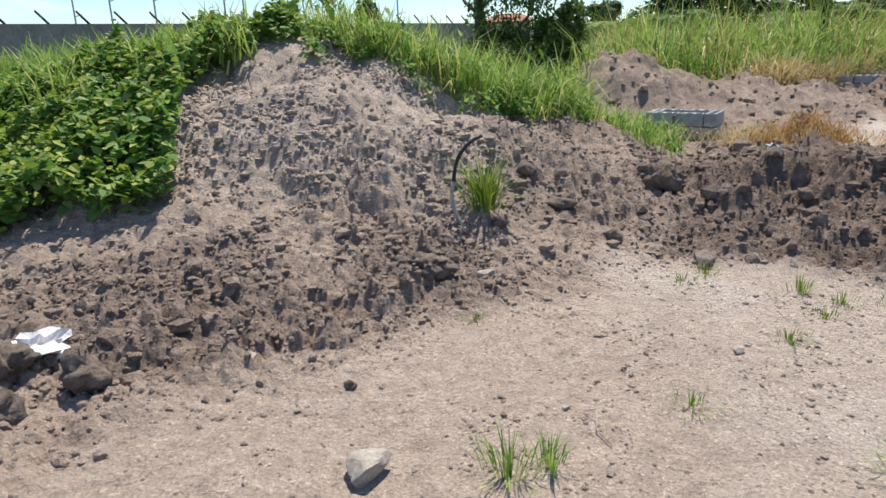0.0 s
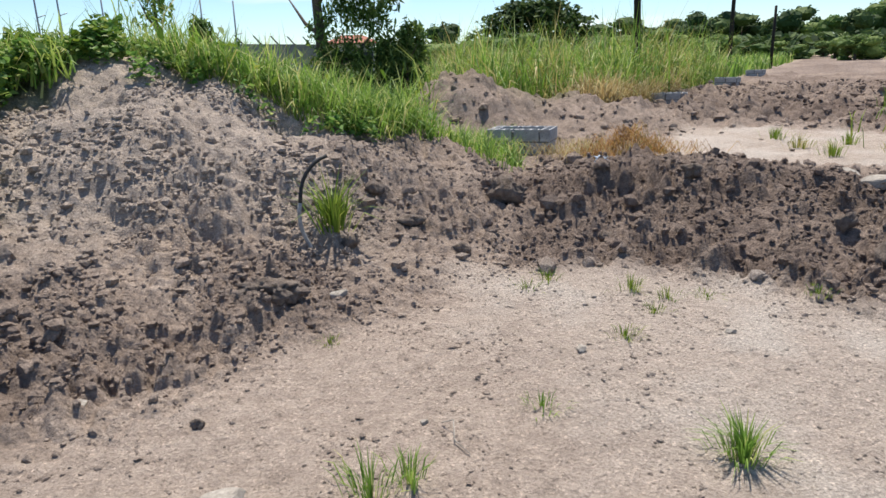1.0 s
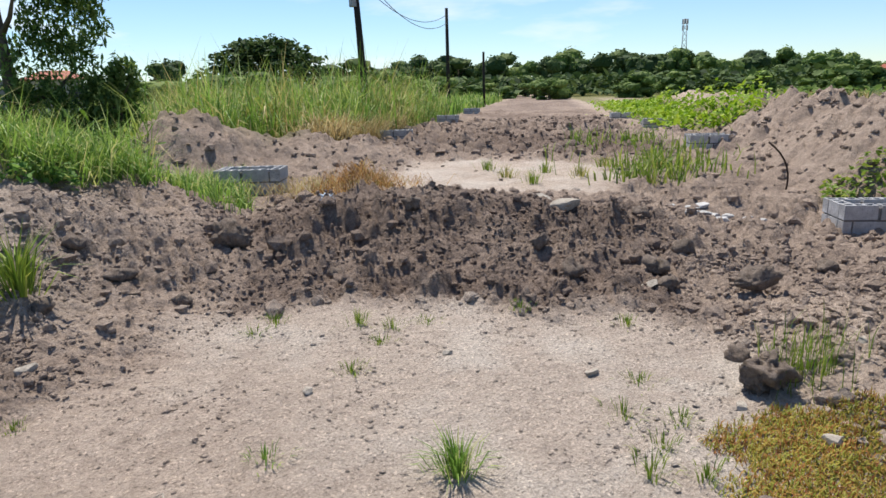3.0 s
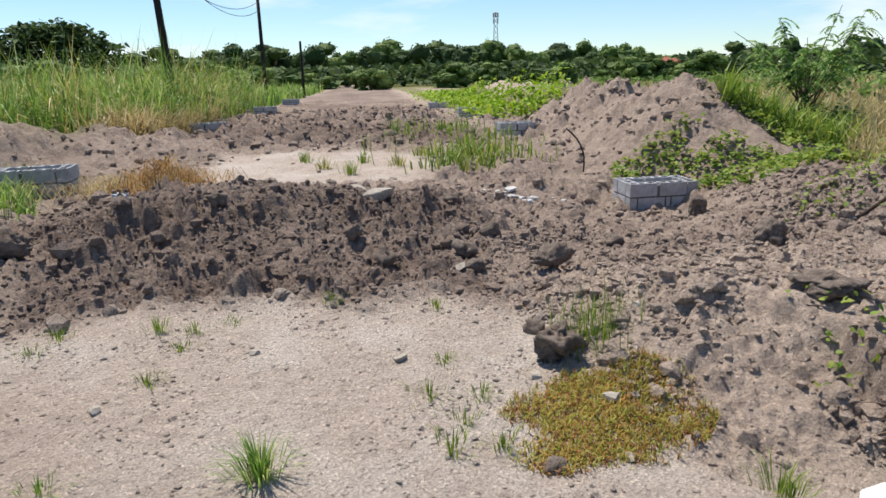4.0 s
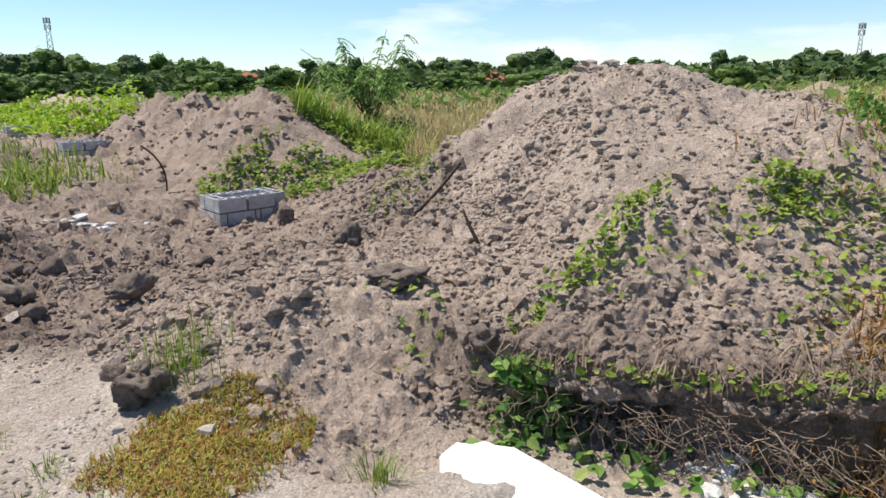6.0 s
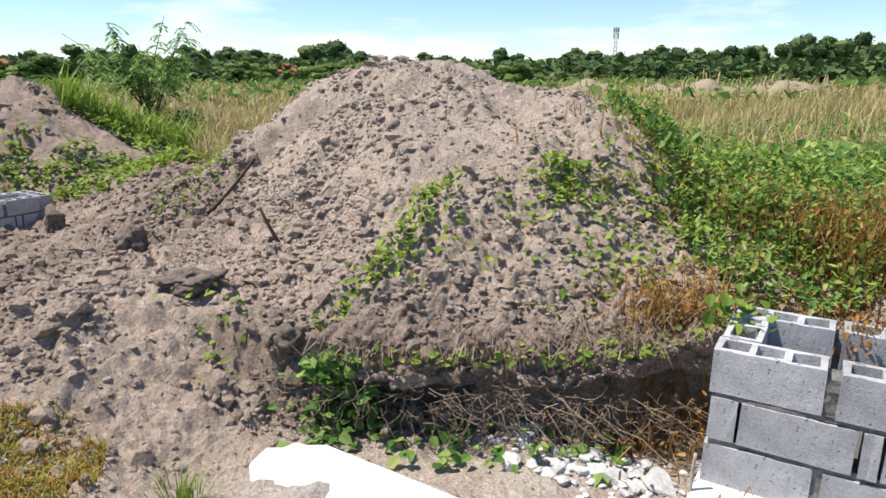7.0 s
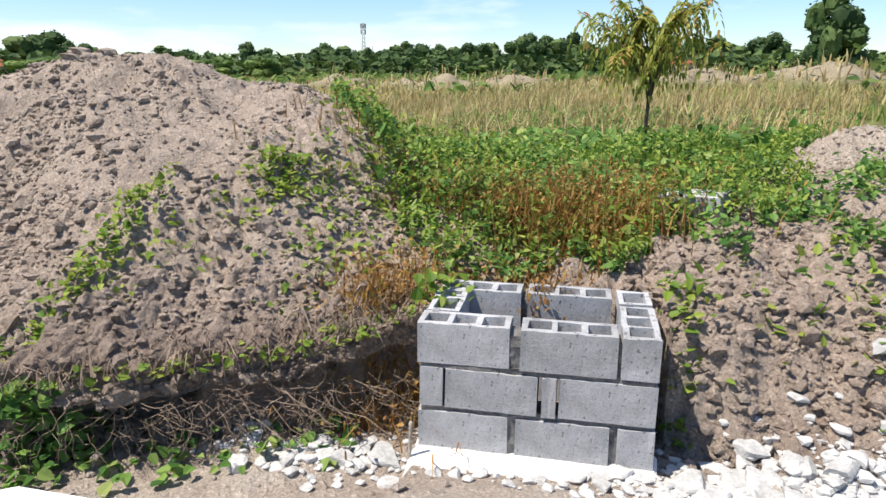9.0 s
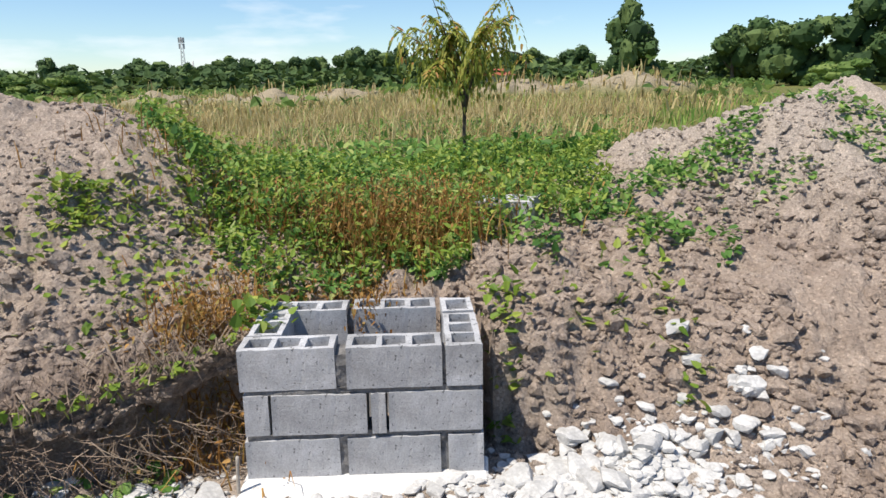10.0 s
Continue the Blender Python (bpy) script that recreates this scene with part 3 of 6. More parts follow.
# ---- the block pits ----


def block_mesh(length=0.395, depth=0.15, height=0.183, cells=3):
    """A hollow concrete block, its cells open at the top."""
    bm = bmesh.new()
    wall = 0.026
    xs = [0.0]
    cw = (length - wall * (cells + 1)) / cells
    for k in range(cells):
        xs += [wall + k * (cw + wall), wall + k * (cw + wall) + cw]
    xs.append(length)
    ys = [0.0, wall, depth - wall, depth]
    grid = {}
    jit = random.Random(int(length * 1000))
    for zi, z in ((0, 0.0), (1, height - 0.1), (2, height)):
        for i, x in enumerate(xs):
            for j, y in enumerate(ys):
                e = 0.003 if zi == 2 else 0.0015
                grid[zi, i, j] = bm.verts.new((x - length / 2 + jit.uniform(-e, e), y + jit.uniform(-e, e), z + (jit.uniform(-0.004, 0.002) if zi == 2 else 0)))
    hole = lambda i, j: j == 1 and i % 2 == 1
    for i in range(len(xs) - 1):
        for j in range(3):
            q = [(i, j), (i + 1, j), (i + 1, j + 1), (i, j + 1)]
            if hole(i, j):
                bm.faces.new([grid[1, a, b] for a, b in q])
                for k in range(4):
                    a, b = q[k], q[(k + 1) % 4]
                    bm.faces.new([grid[1, *a], grid[2, *a], grid[2, *b], grid[1, *b]][::-1])
            else:
                bm.faces.new([grid[2, a, b] for a, b in q])
            bm.faces.new([grid[0, a, b] for a, b in q[::-1]])
    nx = len(xs) - 1
    rim = [(i, 0) for i in range(nx)] + [(nx, j) for j in range(3)] + [(i, 3) for i in range(nx, 0, -1)] + [(0, j) for j in range(3, 0, -1)]
    for k in range(len(rim)):
        a, b = rim[k], rim[(k + 1) % len(rim)]
        bm.faces.new([grid[0, *a], grid[0, *b], grid[2, *b], grid[2, *a]])
    for v in [v for v in bm.verts if v.is_wire or not v.link_faces]:
        bm.verts.remove(v)
    bmesh.ops.recalc_face_normals(bm, faces=bm.faces)
    me = bpy.data.meshes.new("block")
    bm.to_mesh(me)
    bm.free()
    me.materials.append(BLOCK)
    return me


BLOCK_FULL, BLOCK_HALF, BLOCK_SLIM = block_mesh(), block_mesh(0.19, cells=1), block_mesh(0.10, cells=1)
BLOCK_STUB, BLOCK_CHIP = block_mesh(0.15, cells=1), block_mesh(0.058, cells=1)


def block_pit(m, courses, label, wide=1.0, deep=0.62, seed=1):
    """A small open-topped pit of hollow blocks; its front left bottom corner is the origin, x along the front, y away."""
    rnd = random.Random(seed)
    pit = thing("block_pit", m, label, "block pit", "block pits along the plots")
    h, d = 0.205, 0.15

    def put(me, x, y, z, turn):
        ob = new("block", me)
        ob.parent = pit
        ob.matrix_local = pose(x + rnd.uniform(-0.006, 0.006), y + rnd.uniform(-0.006, 0.006), z, rnd.uniform(-0.5, 0.5), rnd.uniform(-0.7, 0.7), turn + rnd.uniform(-0.8, 0.8))

    full, half, slim = (BLOCK_FULL, 0.395), (BLOCK_HALF, 0.19), (BLOCK_SLIM, 0.10)
    rows = {0: [full, full, (BLOCK_STUB, 0.15)], 1: [slim, full, (BLOCK_CHIP, 0.058), full], 2: [full, full]}
    for c in range(courses):
        k = c if courses == 3 else c + 1
        z = c * h + 0.01
        # front and back rows
        x = 0.0
        for me, ln in rows[k]:
            gap = 0.04 if k == 2 else (0.03 if k == 0 else 0.018)
            put(me, x + ln / 2, 0.0, z, 0)
            x += ln + gap
        x = 0.0
        for me, ln in ([full, full] if k != 1 else [half, full, half]):
            put(me, x + ln / 2, deep - d, z, 0)
            x += ln + 0.03
        # left and right flanks, seen end on
        span = deep - (0.0 if k == 2 else d) - d
        y0 = d + 0.012
        for side in (0, 1):
            xx = 0.075 + 0.075 if side == 0 else wide - 0.0
            if side == 1 and k == 2:
                put(BLOCK_FULL, wide, 0.2, z, 90)
                put(BLOCK_HALF, wide, 0.51, z, 90)
            else:
                put(BLOCK_HALF, xx, y0 + 0.1, z, 90)
                put(BLOCK_SLIM, xx, y0 + 0.255, z, 90)
    # mortar beds and uprights, set back in the joints
    for c in range(courses):
        z = c * h
        top = z + h - (0.05 if c == courses - 1 else 0.0)
        beds = [((0.012, 0.008, z - 0.012), (wide - 0.012, d - 0.012, z + 0.014)), ((0.012, deep - d + 0.012, z - 0.012), (wide - 0.012, deep - 0.012, z + 0.014)),
                ((0.012, d - 0.01, z - 0.012), (d - 0.012, deep - d + 0.01, z + 0.014)), ((wide - d + 0.012, d - 0.01, z - 0.012), (wide - 0.012, deep - d + 0.01, z + 0.014))]
        joints = [((x0 - 0.005, 0.012, z + 0.015), (x0 + 0.045, d - 0.02, top)) for x0 in (0.393, 0.825)] + [((0.395, deep - d + 0.02, z + 0.015), (0.44, deep - 0.014, top))]
        for name, boxes in (("mortar_bed", beds), ("mortar_joint", joints)):
            for lo, hi in boxes:
                bm = bmesh.new()
                box_bm(bm, lo, hi)
                bmesh.ops.subdivide_edges(bm, edges=bm.edges, cuts=6 if courses == 3 else 1, use_grid_fill=True)
                for v in bm.verts:
                    v.co += Vector((0.004, 0.013, 0.007)) * noise.noise(v.co * 31.0)
                part(name, bm, MORTAR, pit)
    return pit


def front_pose(cx, cy, z, turn):
    return pose(cx, cy, z, 0, 0, turn)


FRONT_TURN = math.degrees(math.atan2(BE.y, BE.x))
NEAR_FOOT = 0.452 - 3 * 0.205
pit_near = block_pit(pose(BOX.x, BOX.y, NEAR_FOOT, 0, 0.0, FRONT_TURN) , 3, "open pit of grey hollow concrete blocks, three courses high")
SIDE_TURN = math.degrees(math.atan2(BN.y, BN.x))
block_pit(pose(9.0, 3.8, -0.42, 0, 0, SIDE_TURN), 2, "two-course pit of grey hollow blocks beside green creepers", seed=2)
for (p0, q0), lab in (((3.7, 16.2), "low grey block pit among rough earth"), ((3.8, 24.4), "low grey block pit far along the track"), ((3.3, 30.5), "low grey block pit far along the track")):
    cx, cy = road(p0, q0)
    block_pit(pose(cx, cy, float(land(cx, cy)) - 0.05, 0, 0, SIDE_TURN), 2, lab, seed=3)
for (p0, q0), up in (((-4.61, 9.61), 0.1), ((-4.6, 20.3), 0.08), ((-4.4, 30.5), 0.1), ((-4.5, 42.0), 0.1)):
    cx, cy = road(p0, q0)
    block_pit(pose(cx, cy, float(land(cx, cy)) - 0.12 + up, 0, 0, SIDE_TURN + 8), 2, "half-buried grey block pit at the edge of tall grass", seed=4)

# cement footing in front of the near pit
bm = bmesh.new()
box_bm(bm, (-0.02, -0.36, -0.09), (1.02, 0.1, 0.004), 0.012)
bmesh.ops.subdivide_edges(bm, edges=bm.edges, cuts=4, use_grid_fill=True)
for v in bm.verts:
    v.co += Vector((0.03, 0.04, 0.012)) * noise.noise(v.co * 5.0)
solid("footing", bm, SLAB, pose(BOX.x, BOX.y, NEAR_FOOT + 0.012, 0, 0, FRONT_TURN), "whitish cement footing under the block pit", "footing")

# ---- lumps, stones and rubble ----


def ico(sub):
    bm = bmesh.new()
    bmesh.ops.create_icosphere(bm, subdivisions=sub, radius=1.0)
    v = np.array([tuple(p.co) for p in bm.verts])
    f = np.array([[p.index for p in q.verts] for q in bm.faces])
    bm.free()
    return v, f


ICO = {k: ico(k) for k in (1, 2, 3, 4)}


def lump_shape(sub, rough, seed, angular=0.0):
    """A lump of earth or stone: a ball with uneven relief, its corners knocked flat."""
    v, f = ICO[sub]
    out = []
    for p in v:
        q = Vector(p)
        d = 1 + rough * noise.noise(q * 1.3 + Vector((seed * 7.1, 3, 1))) + 0.55 * rough * noise.noise(q * 3.1 + Vector((1, seed * 3.3, 9)))
        if sub >= 3:
            d += 0.5 * rough * noise.noise(q * 6.3 + Vector((5, 1, seed))) + 0.4 * rough * noise.noise(q * 13.0 + Vector((2, 7, seed)))
        out.append(tuple(q * max(d, 0.3)))
    out = np.array(out)
    if angular >= 0.8:
        # blocky broken pieces: pulled towards a skewed box, then knocked flat
        r = np.random.default_rng(seed)
        box = out / np.max(np.abs(out), axis=1)[:, None]
        out = (0.06 * out + 0.94 * box) * r.uniform(0.75, 1.1, 3)
        out[:, 0] += out[:, 1] * r.uniform(-0.35, 0.35) + out[:, 2] * r.uniform(-0.3, 0.3)
        for k in range(7):
            n = r.normal(size=3)
            n /= np.linalg.norm(n)
            over = np.clip(out @ n - r.uniform(0.5, 0.95), 0, None)
            out = out - over[:, None] * n
    elif angular:
        r = np.random.default_rng(seed)
        for k in range(11):
            n = r.normal(size=3)
            n /= np.linalg.norm(n)
            over = np.clip(out @ n - r.uniform(0.35, 0.62), 0, None)
            out = out - over[:, None] * n * angular
        out = out * 1.35
    return out, f


def scatter(name, x, y, size, label, category, material=None, variants=8, sub=1, rough=0.55, flat=0.72, angular=0.0, sunk=0.25, dark=0.0, soil=True):
    shapes = [lump_shape(sub, rough, s + 1, angular) for s in range(variants)]
    z = ground_z(x, y)
    n = len(x)
    which = RNG.integers(0, variants, n)
    V, F, cx, cy, o = [], [], [], [], 0
    for k in range(variants):
        idx = np.where(which == k)[0]
        if not len(idx):
            continue
        v, f = shapes[k]
        a = RNG.uniform(0, 2 * np.pi, len(idx))
        sc = size[idx][:, None] * RNG.uniform(0.75, 1.25, (len(idx), 3)) * np.array([1, 1, flat])
        c, s = np.cos(a)[:, None], np.sin(a)[:, None]
        px = (v[None, :, 0] * c - v[None, :, 1] * s) * sc[:, 0:1]
        py = (v[None, :, 0] * s + v[None, :, 1] * c) * sc[:, 1:2]
        pz = v[None, :, 2] * sc[:, 2:3]
        P = np.stack([px + x[idx][:, None], py + y[idx][:, None], pz + (z[idx] + size[idx] * flat * (1 - 2 * sunk))[:, None]], -1)
        V.append(P.reshape(-1, 3))
        F.append((f[None] + (np.arange(len(idx)) * len(v))[:, None, None]).reshape(-1, 3) + o)
        o += P.shape[0] * P.shape[1]
        cx.append(np.repeat(x[idx], len(v)))
        cy.append(np.repeat(y[idx], len(v)))
    V, F = np.vstack(V), np.vstack(F)
    me = mesh_np(name, V, F, False)
    if soil:
        soil_attr(me, np.concatenate(cx), np.concatenate(cy), dark)
    me.materials.append(material or SOIL)
    return tagged(new(name, me), label, category, kind="stuff")


def rough_points(n, az0, az1, r0, r1, power=1.0):
    x, y = sector(n, az0, az1, r0, r1)
    rough, dark, pale, green = zones(x, y)
    k = RNG.uniform(0, 1, n) < np.clip(rough * (0.25 + dark * 1.1), 0, 1) * (1 - green)
    return x[k], y[k]


x, y = rough_points(15000, -42, 100, 2.6, 9.5)
scatter("earth_clods", x, y, np.clip(RNG.lognormal(-4.15, 0.6, len(x)), 0.008, 0.085), "loose dark and grey clods of dug earth", "earth clods", sub=1, rough=0.75, sunk=0.4, flat=0.8)
x, y = rough_points(34000, -42, 172, 2.2, 7.5)
scatter("earth_crumbs", x, y, np.clip(RNG.lognormal(-4.6, 0.45, len(x)), 0.005, 0.03), "crumbs of dry earth", "earth crumbs", sub=1, rough=0.8, sunk=0.3)
x, y = rough_points(14000, 4, 80, 9.0, 34.0)
scatter("earth_clods", x, y, np.clip(RNG.lognormal(-3.3, 0.5, len(x)), 0.015, 0.13), "dark clods of dug earth along the track", "earth clods", sub=1, rough=0.9, sunk=0.34)
x, y = clumpy(*sector(15000, 70, 122, 3.4, 9.0), 0.9, -0.1, 203)
scatter("earth_clods", x, y, np.clip(RNG.lognormal(-4.45, 0.6, len(x)), 0.006, 0.075), "dry clods on the large mound", "earth clods", sub=1, rough=0.75, sunk=0.4)
x, y = clumpy(*sector(8000, 138, 172, 3.2, 8.0), 0.9, -0.15, 204)
scatter("earth_clods", x, y, np.clip(RNG.lognormal(-4.5, 0.6, len(x)), 0.006, 0.06), "dry clods on the sandy slope", "earth clods", sub=1, rough=0.75, sunk=0.4)
x, y = clumpy(*sector(16000, 52, 95, 2.9, 6.5), 1.0, -0.2, 205)
rough = zones(x, y)[0]
x, y = x[rough > 0.5], y[rough > 0.5]
scatter("earth_clods", x, y, np.clip(RNG.lognormal(-4.5, 0.6, len(x)), 0.006, 0.06), "crumbled clods on the pale hump", "earth clods", sub=1, rough=0.75, sunk=0.4)
x, y = clumpy(*sector(9000, 138, 172, 2.9, 5.6), 1.2, -0.1, 206)
scatter("earth_clods", x, y, np.clip(RNG.lognormal(-4.3, 0.6, len(x)), 0.006, 0.07), "crumbled clods below the sandy slope", "earth clods", sub=1, rough=0.75, sunk=0.4, dark=0.12)
x, y = clumpy(*sector(12000, -40, 4, 3.6, 8.0), 1.0, -0.15, 207)
rough, dark, pale, green = zones(x, y)
x, y = x[(rough > 0.5) & (green < 0.3)], y[(rough > 0.5) & (green < 0.3)]
scatter("earth_clods", x, y, np.clip(RNG.lognormal(-4.3, 0.55, len(x)), 0.008, 0.06), "crumbled clods on the grey mound", "earth clods", sub=1, rough=0.75, sunk=0.4)
x, y = sector(6000, -35, 75, 1.5, 4.9)
scatter("gravel", x, y, np.clip(RNG.lognormal(-5.4, 0.45, len(x)), 0.002, 0.014), "pale grit and crumbs on the trodden flat", "gravel", sub=1, rough=0.7, dark=0.05, flat=0.5)
x, y = clumpy(*sector(5200, -35, 70, 1.6, 4.9), 1.6, 0.16, 201)
scatter("gravel", x, y, np.clip(RNG.lognormal(-5.0, 0.45, len(x)), 0.003, 0.02), "scattered dark crumbs on the trodden flat", "gravel", sub=1, rough=0.8, dark=0.45, flat=0.55)


def lump(name, x, y, size, label, category, material, seed, squash=(1, 1, 0.8), rough=0.6, angular=0.0, sunk=0.3, turn=0.0, tip=0.0, group=""):
    v, f = lump_shape(4 if (size > 0.1 and not angular) else 3, rough, seed, angular or 0.35)
    v = v * np.array(squash) * size
    me = mesh_np(name, v, f, not angular)
    me.materials.append(material)
    ob = new(name, me)
    ob.matrix_world = pose(x, y, gz(x, y) + size * squash[2] * (1 - 2 * sunk), tip, 0, turn)
    return tagged(ob, label, category, group)


G = "large dark clods"
lump("clod", 3.4, 1.52, 0.105, "large dark clod of earth with fine roots", "clod", CLODM, 3, (1.0, 0.9, 0.95), 0.95, sunk=0.2, group=G)
lump("clod", 3.6, 1.8, 0.06, "dark crumbling clod beside the large one", "clod", CLODM, 4, group=G)
lump("clod", 2.03, 5.9, 0.13, "black clod lying on the earth", "clod", CLODM, 5, (1.2, 0.9, 0.8), 0.7, sunk=0.2, group=G)
lump("clod", 5.5, 1.05, 0.11, "black clod at the foot of the mound", "clod", CLODM, 6, (0.95, 0.9, 1.1), 0.5, sunk=0.15, group=G)
lump("clod", 4.73, 2.39, 0.12, "square-edged dark clod of turf", "clod", CLODM, 7, (1.2, 0.8, 0.65), 0.5, sunk=0.15, group=G)
lump("clod", -1.68, 2.72, 0.1, "dark angular clod at the edge of the flat", "clod", CLODM, 8, (1.0, 0.8, 1.0), 0.6, sunk=0.15, group=G)
lump("clod", -1.95, 2.45, 0.09, "dark clod at the edge of the flat", "clod", CLODM, 9, group=G)
lump("clod", -2.1, 2.75, 0.12, "dark clod beside white plastic", "clod", CLODM, 10, group=G)
lump("clod", 2.45, 0.95, 0.055, "brown clod at the edge of the groundcover", "clod", CLODM, 11, (0.8, 0.8, 0.6), group=G)
lump("clod", 3.85, -0.12, 0.07, "dark clod under the bank", "clod", CLODM, 12, group=G)
lump("clod", 4.45, 0.46, 0.13, "dark hollowed clod on the pale hump", "clod", CLODM, 13, (1.0, 1.3, 0.4), 0.8, group=G)
lump("clod", -0.1, 3.85, 0.11, "dark broken clod of moist earth", "clod", CLODM, 14, (1.3, 0.9, 0.6), 0.8, group=G)
lump("clod", -0.40, 2.62, 0.03, "small dark clod on the flat", "clod", CLODM, 15, group=G)
lump("clod", -1.21, 3.72, 0.05, "small dark clod on rough earth", "clod", CLODM, 16, group=G)
lump("clod", 8.3, 2.6, 0.13, "dark clod below the block pit", "clod", CLODM, 18, (0.7, 0.7, 1.1), 0.5, sunk=0.1, group=G)
for k, (x0, y0, s0) in enumerate(((4.3, 4.2, 0.12), (4.05, 3.55, 0.13), (3.2, 4.3, 0.09), (2.6, 4.9, 0.1), (1.0, 5.2, 0.13), (0.75, 5.6, 0.11), (4.7, 3.2, 0.12), (5.3, 3.4, 0.13), (3.7, 5.4, 0.12), (5.9, 4.4, 0.14), (4.4, 2.9, 0.1), (6.0, 2.5, 0.12), (1.3, 4.75, 0.09), (0.45, 4.7, 0.09))):
    lump("clod", x0, y0, s0 * 0.62, "dark clod of dug earth on the low ridge", "clod", CLODM, 20 + k, (1.1, 0.9, 0.85), 0.7, sunk=0.22, turn=50 * k, group=G)
G = "loose stones"
lump("stone", -0.26, 1.96, 0.075, "pale square stone on the trodden flat", "stone", STONE, 41, (1.1, 0.9, 0.8), 0.2, 0.9, 0.2, group=G)
for k, (x0, y0, s0) in enumerate(((2.82, 2.16, 0.035), (3.08, 1.45, 0.03), (3.1, 1.05, 0.05), (5.24, 4.84, 0.13), (2.35, 2.85, 0.03), (4.3, 2.95, 0.06), (0.3, 3.95, 0.05), (-0.95, 2.9, 0.03), (4.75, 8.2, 0.14), (5.6, 5.6, 0.09), (3.9, 1.3, 0.035), (2.7, 0.75, 0.03), (1.5, 2.9, 0.03), (0.55, 2.4, 0.02))):
    lump("stone", x0, y0, s0, "rough grey-brown stone lying on the earth", "stone", STONE, 50 + k, (1.2, 0.9, 0.6), 0.25, 0.8, 0.25, turn=37 * k, group=G)


def rubble_at(x, y, size, seed, squash=(1.2, 0.9, 0.6), lab="broken piece of whitish concrete"):
    return lump("rubble", x, y, size, lab, "rubble", RUBBLE, seed, squash, 0.15, 1.0, 0.2, turn=seed * 41.0, group="broken concrete round the pit")


def along(a, b):
    return BOX.x + BE.x * a + BN.x * b, BOX.y + BE.y * a + BN.y * b


for k, (a0, b0, s0) in enumerate(((-0.16, -0.06, 0.1), (-0.33, -0.12, 0.07), (-0.45, -0.02, 0.05), (-0.55, -0.16, 0.06), (-0.62, -0.05, 0.045), (-0.25, -0.2, 0.04), (1.12, -0.04, 0.11), (1.2, -0.15, 0.09), (1.33, 0.02, 0.08),
                                 (0.78, -0.16, 0.06), (0.95, -0.2, 0.05), (1.05, -0.28, 0.05), (0.55, -0.22, 0.035), (1.45, -0.1, 0.1), (1.55, 0.08, 0.07), (1.6, -0.2, 0.07), (1.72, 0.02, 0.1), (1.8, -0.12, 0.06), (1.95, 0.06, 0.08), (2.05, -0.1, 0.06), (2.1, 0.16, 0.07), (1.4, 0.14, 0.06), (2.3, 0.02, 0.07))):
    x0, y0 = along(a0, b0)
    rubble_at(x0, y0, s0 * 0.68, 70 + k)
for k in range(70):
    x0, y0 = (1.85 + RNG.normal(0, 0.13), -3.0 + RNG.normal(0, 0.2)) if k < 46 else (1.5 + RNG.normal(0, 0.1), -3.68 + RNG.normal(0, 0.1))
    rubble_at(x0, y0, float(np.clip(RNG.lognormal(-3.45, 0.4), 0.015, 0.07)), 140 + k)
aa, bb = np.concatenate([RNG.normal(1.6, 0.35, 1100), RNG.normal(-0.45, 0.28, 170), RNG.uniform(0.2, 1.1, 40)]), np.concatenate([RNG.normal(-0.08, 0.13, 1100), RNG.normal(-0.1, 0.1, 170), RNG.normal(-0.25, 0.05, 40)])
scatter("rubble_chips", BOX.x + BE.x * aa + BN.x * bb, BOX.y + BE.y * aa + BN.y * bb, np.clip(RNG.lognormal(-4.0, 0.5, len(aa)), 0.006, 0.045), "whitish chips of broken concrete and mortar", "rubble chips", RUBBLE, 6, 2, 0.2, 0.6, 1.0, 0.25, soil=False)

# white cement slab lying before the bank
bm = bmesh.new()
pts = [(-1.60, 0.98), (-1.63, 0.86), (-1.57, 0.82), (-1.55, 0.76), (-1.49, 0.745), (-1.42, 0.70), (-0.9, 0.715), (-0.3, 0.73), (0.05, 0.74), (0.12, 1.2), (-1.38, 1.2), (-1.46, 1.1)]
vs = [bm.verts.new((px, -py, 0.0)) for px, py in pts]
fc = bm.faces.new(vs)
ext = bmesh.ops.extrude_face_region(bm, geom=[fc])
bmesh.ops.translate(bm, vec=(0, 0, 0.07), verts=[v for v in ext["geom"] if isinstance(v, bmesh.types.BMVert)])
bmesh.ops.recalc_face_normals(bm, faces=bm.faces)
bmesh.ops.bevel(bm, geom=list(bm.edges), offset=0.008, segments=2, affect="EDGES")
solid("cement_slab", bm, SLAB, pose(BOX.x, BOX.y, -0.145, 0, 0, FRONT_TURN), "flat white cement slab with a broken edge", "slab")


def bar(name, pts, radii, material, label, category, sides=7):
    return solid(name, tube_bm(bmesh.new(), pts, radii, sides), material, Matrix(), label, category)


def arc(p0, p1, bow, n=9):
    p0, p1, bow = Vector(p0), Vector(p1), Vector(bow)
    return [p0.lerp(p1, k / (n - 1)) + bow * 4 * (k / (n - 1)) * (1 - k / (n - 1)) for k in range(n)]


hz0 = gz(0.19, 4.62)
hose = thing("hose", pose(0, 0, 0), "bent black hose sticking out of the earth", "hose")
part("upper_hose", tube_bm(bmesh.new(), arc((0.11, 4.70, hz0 + 0.30), (0.33, 4.84, hz0 + 0.62), (-0.05, 0, 0.05)), [0.015] * 9), HOSE, hose)
part("lower_hose", tube_bm(bmesh.new(), arc((0.19, 4.62, hz0 - 0.05), (0.11, 4.70, hz0 + 0.31), (-0.045, 0, 0.0)), [0.015] * 9), HOSE_GREY, hose, "worn pale grey end of the hose")
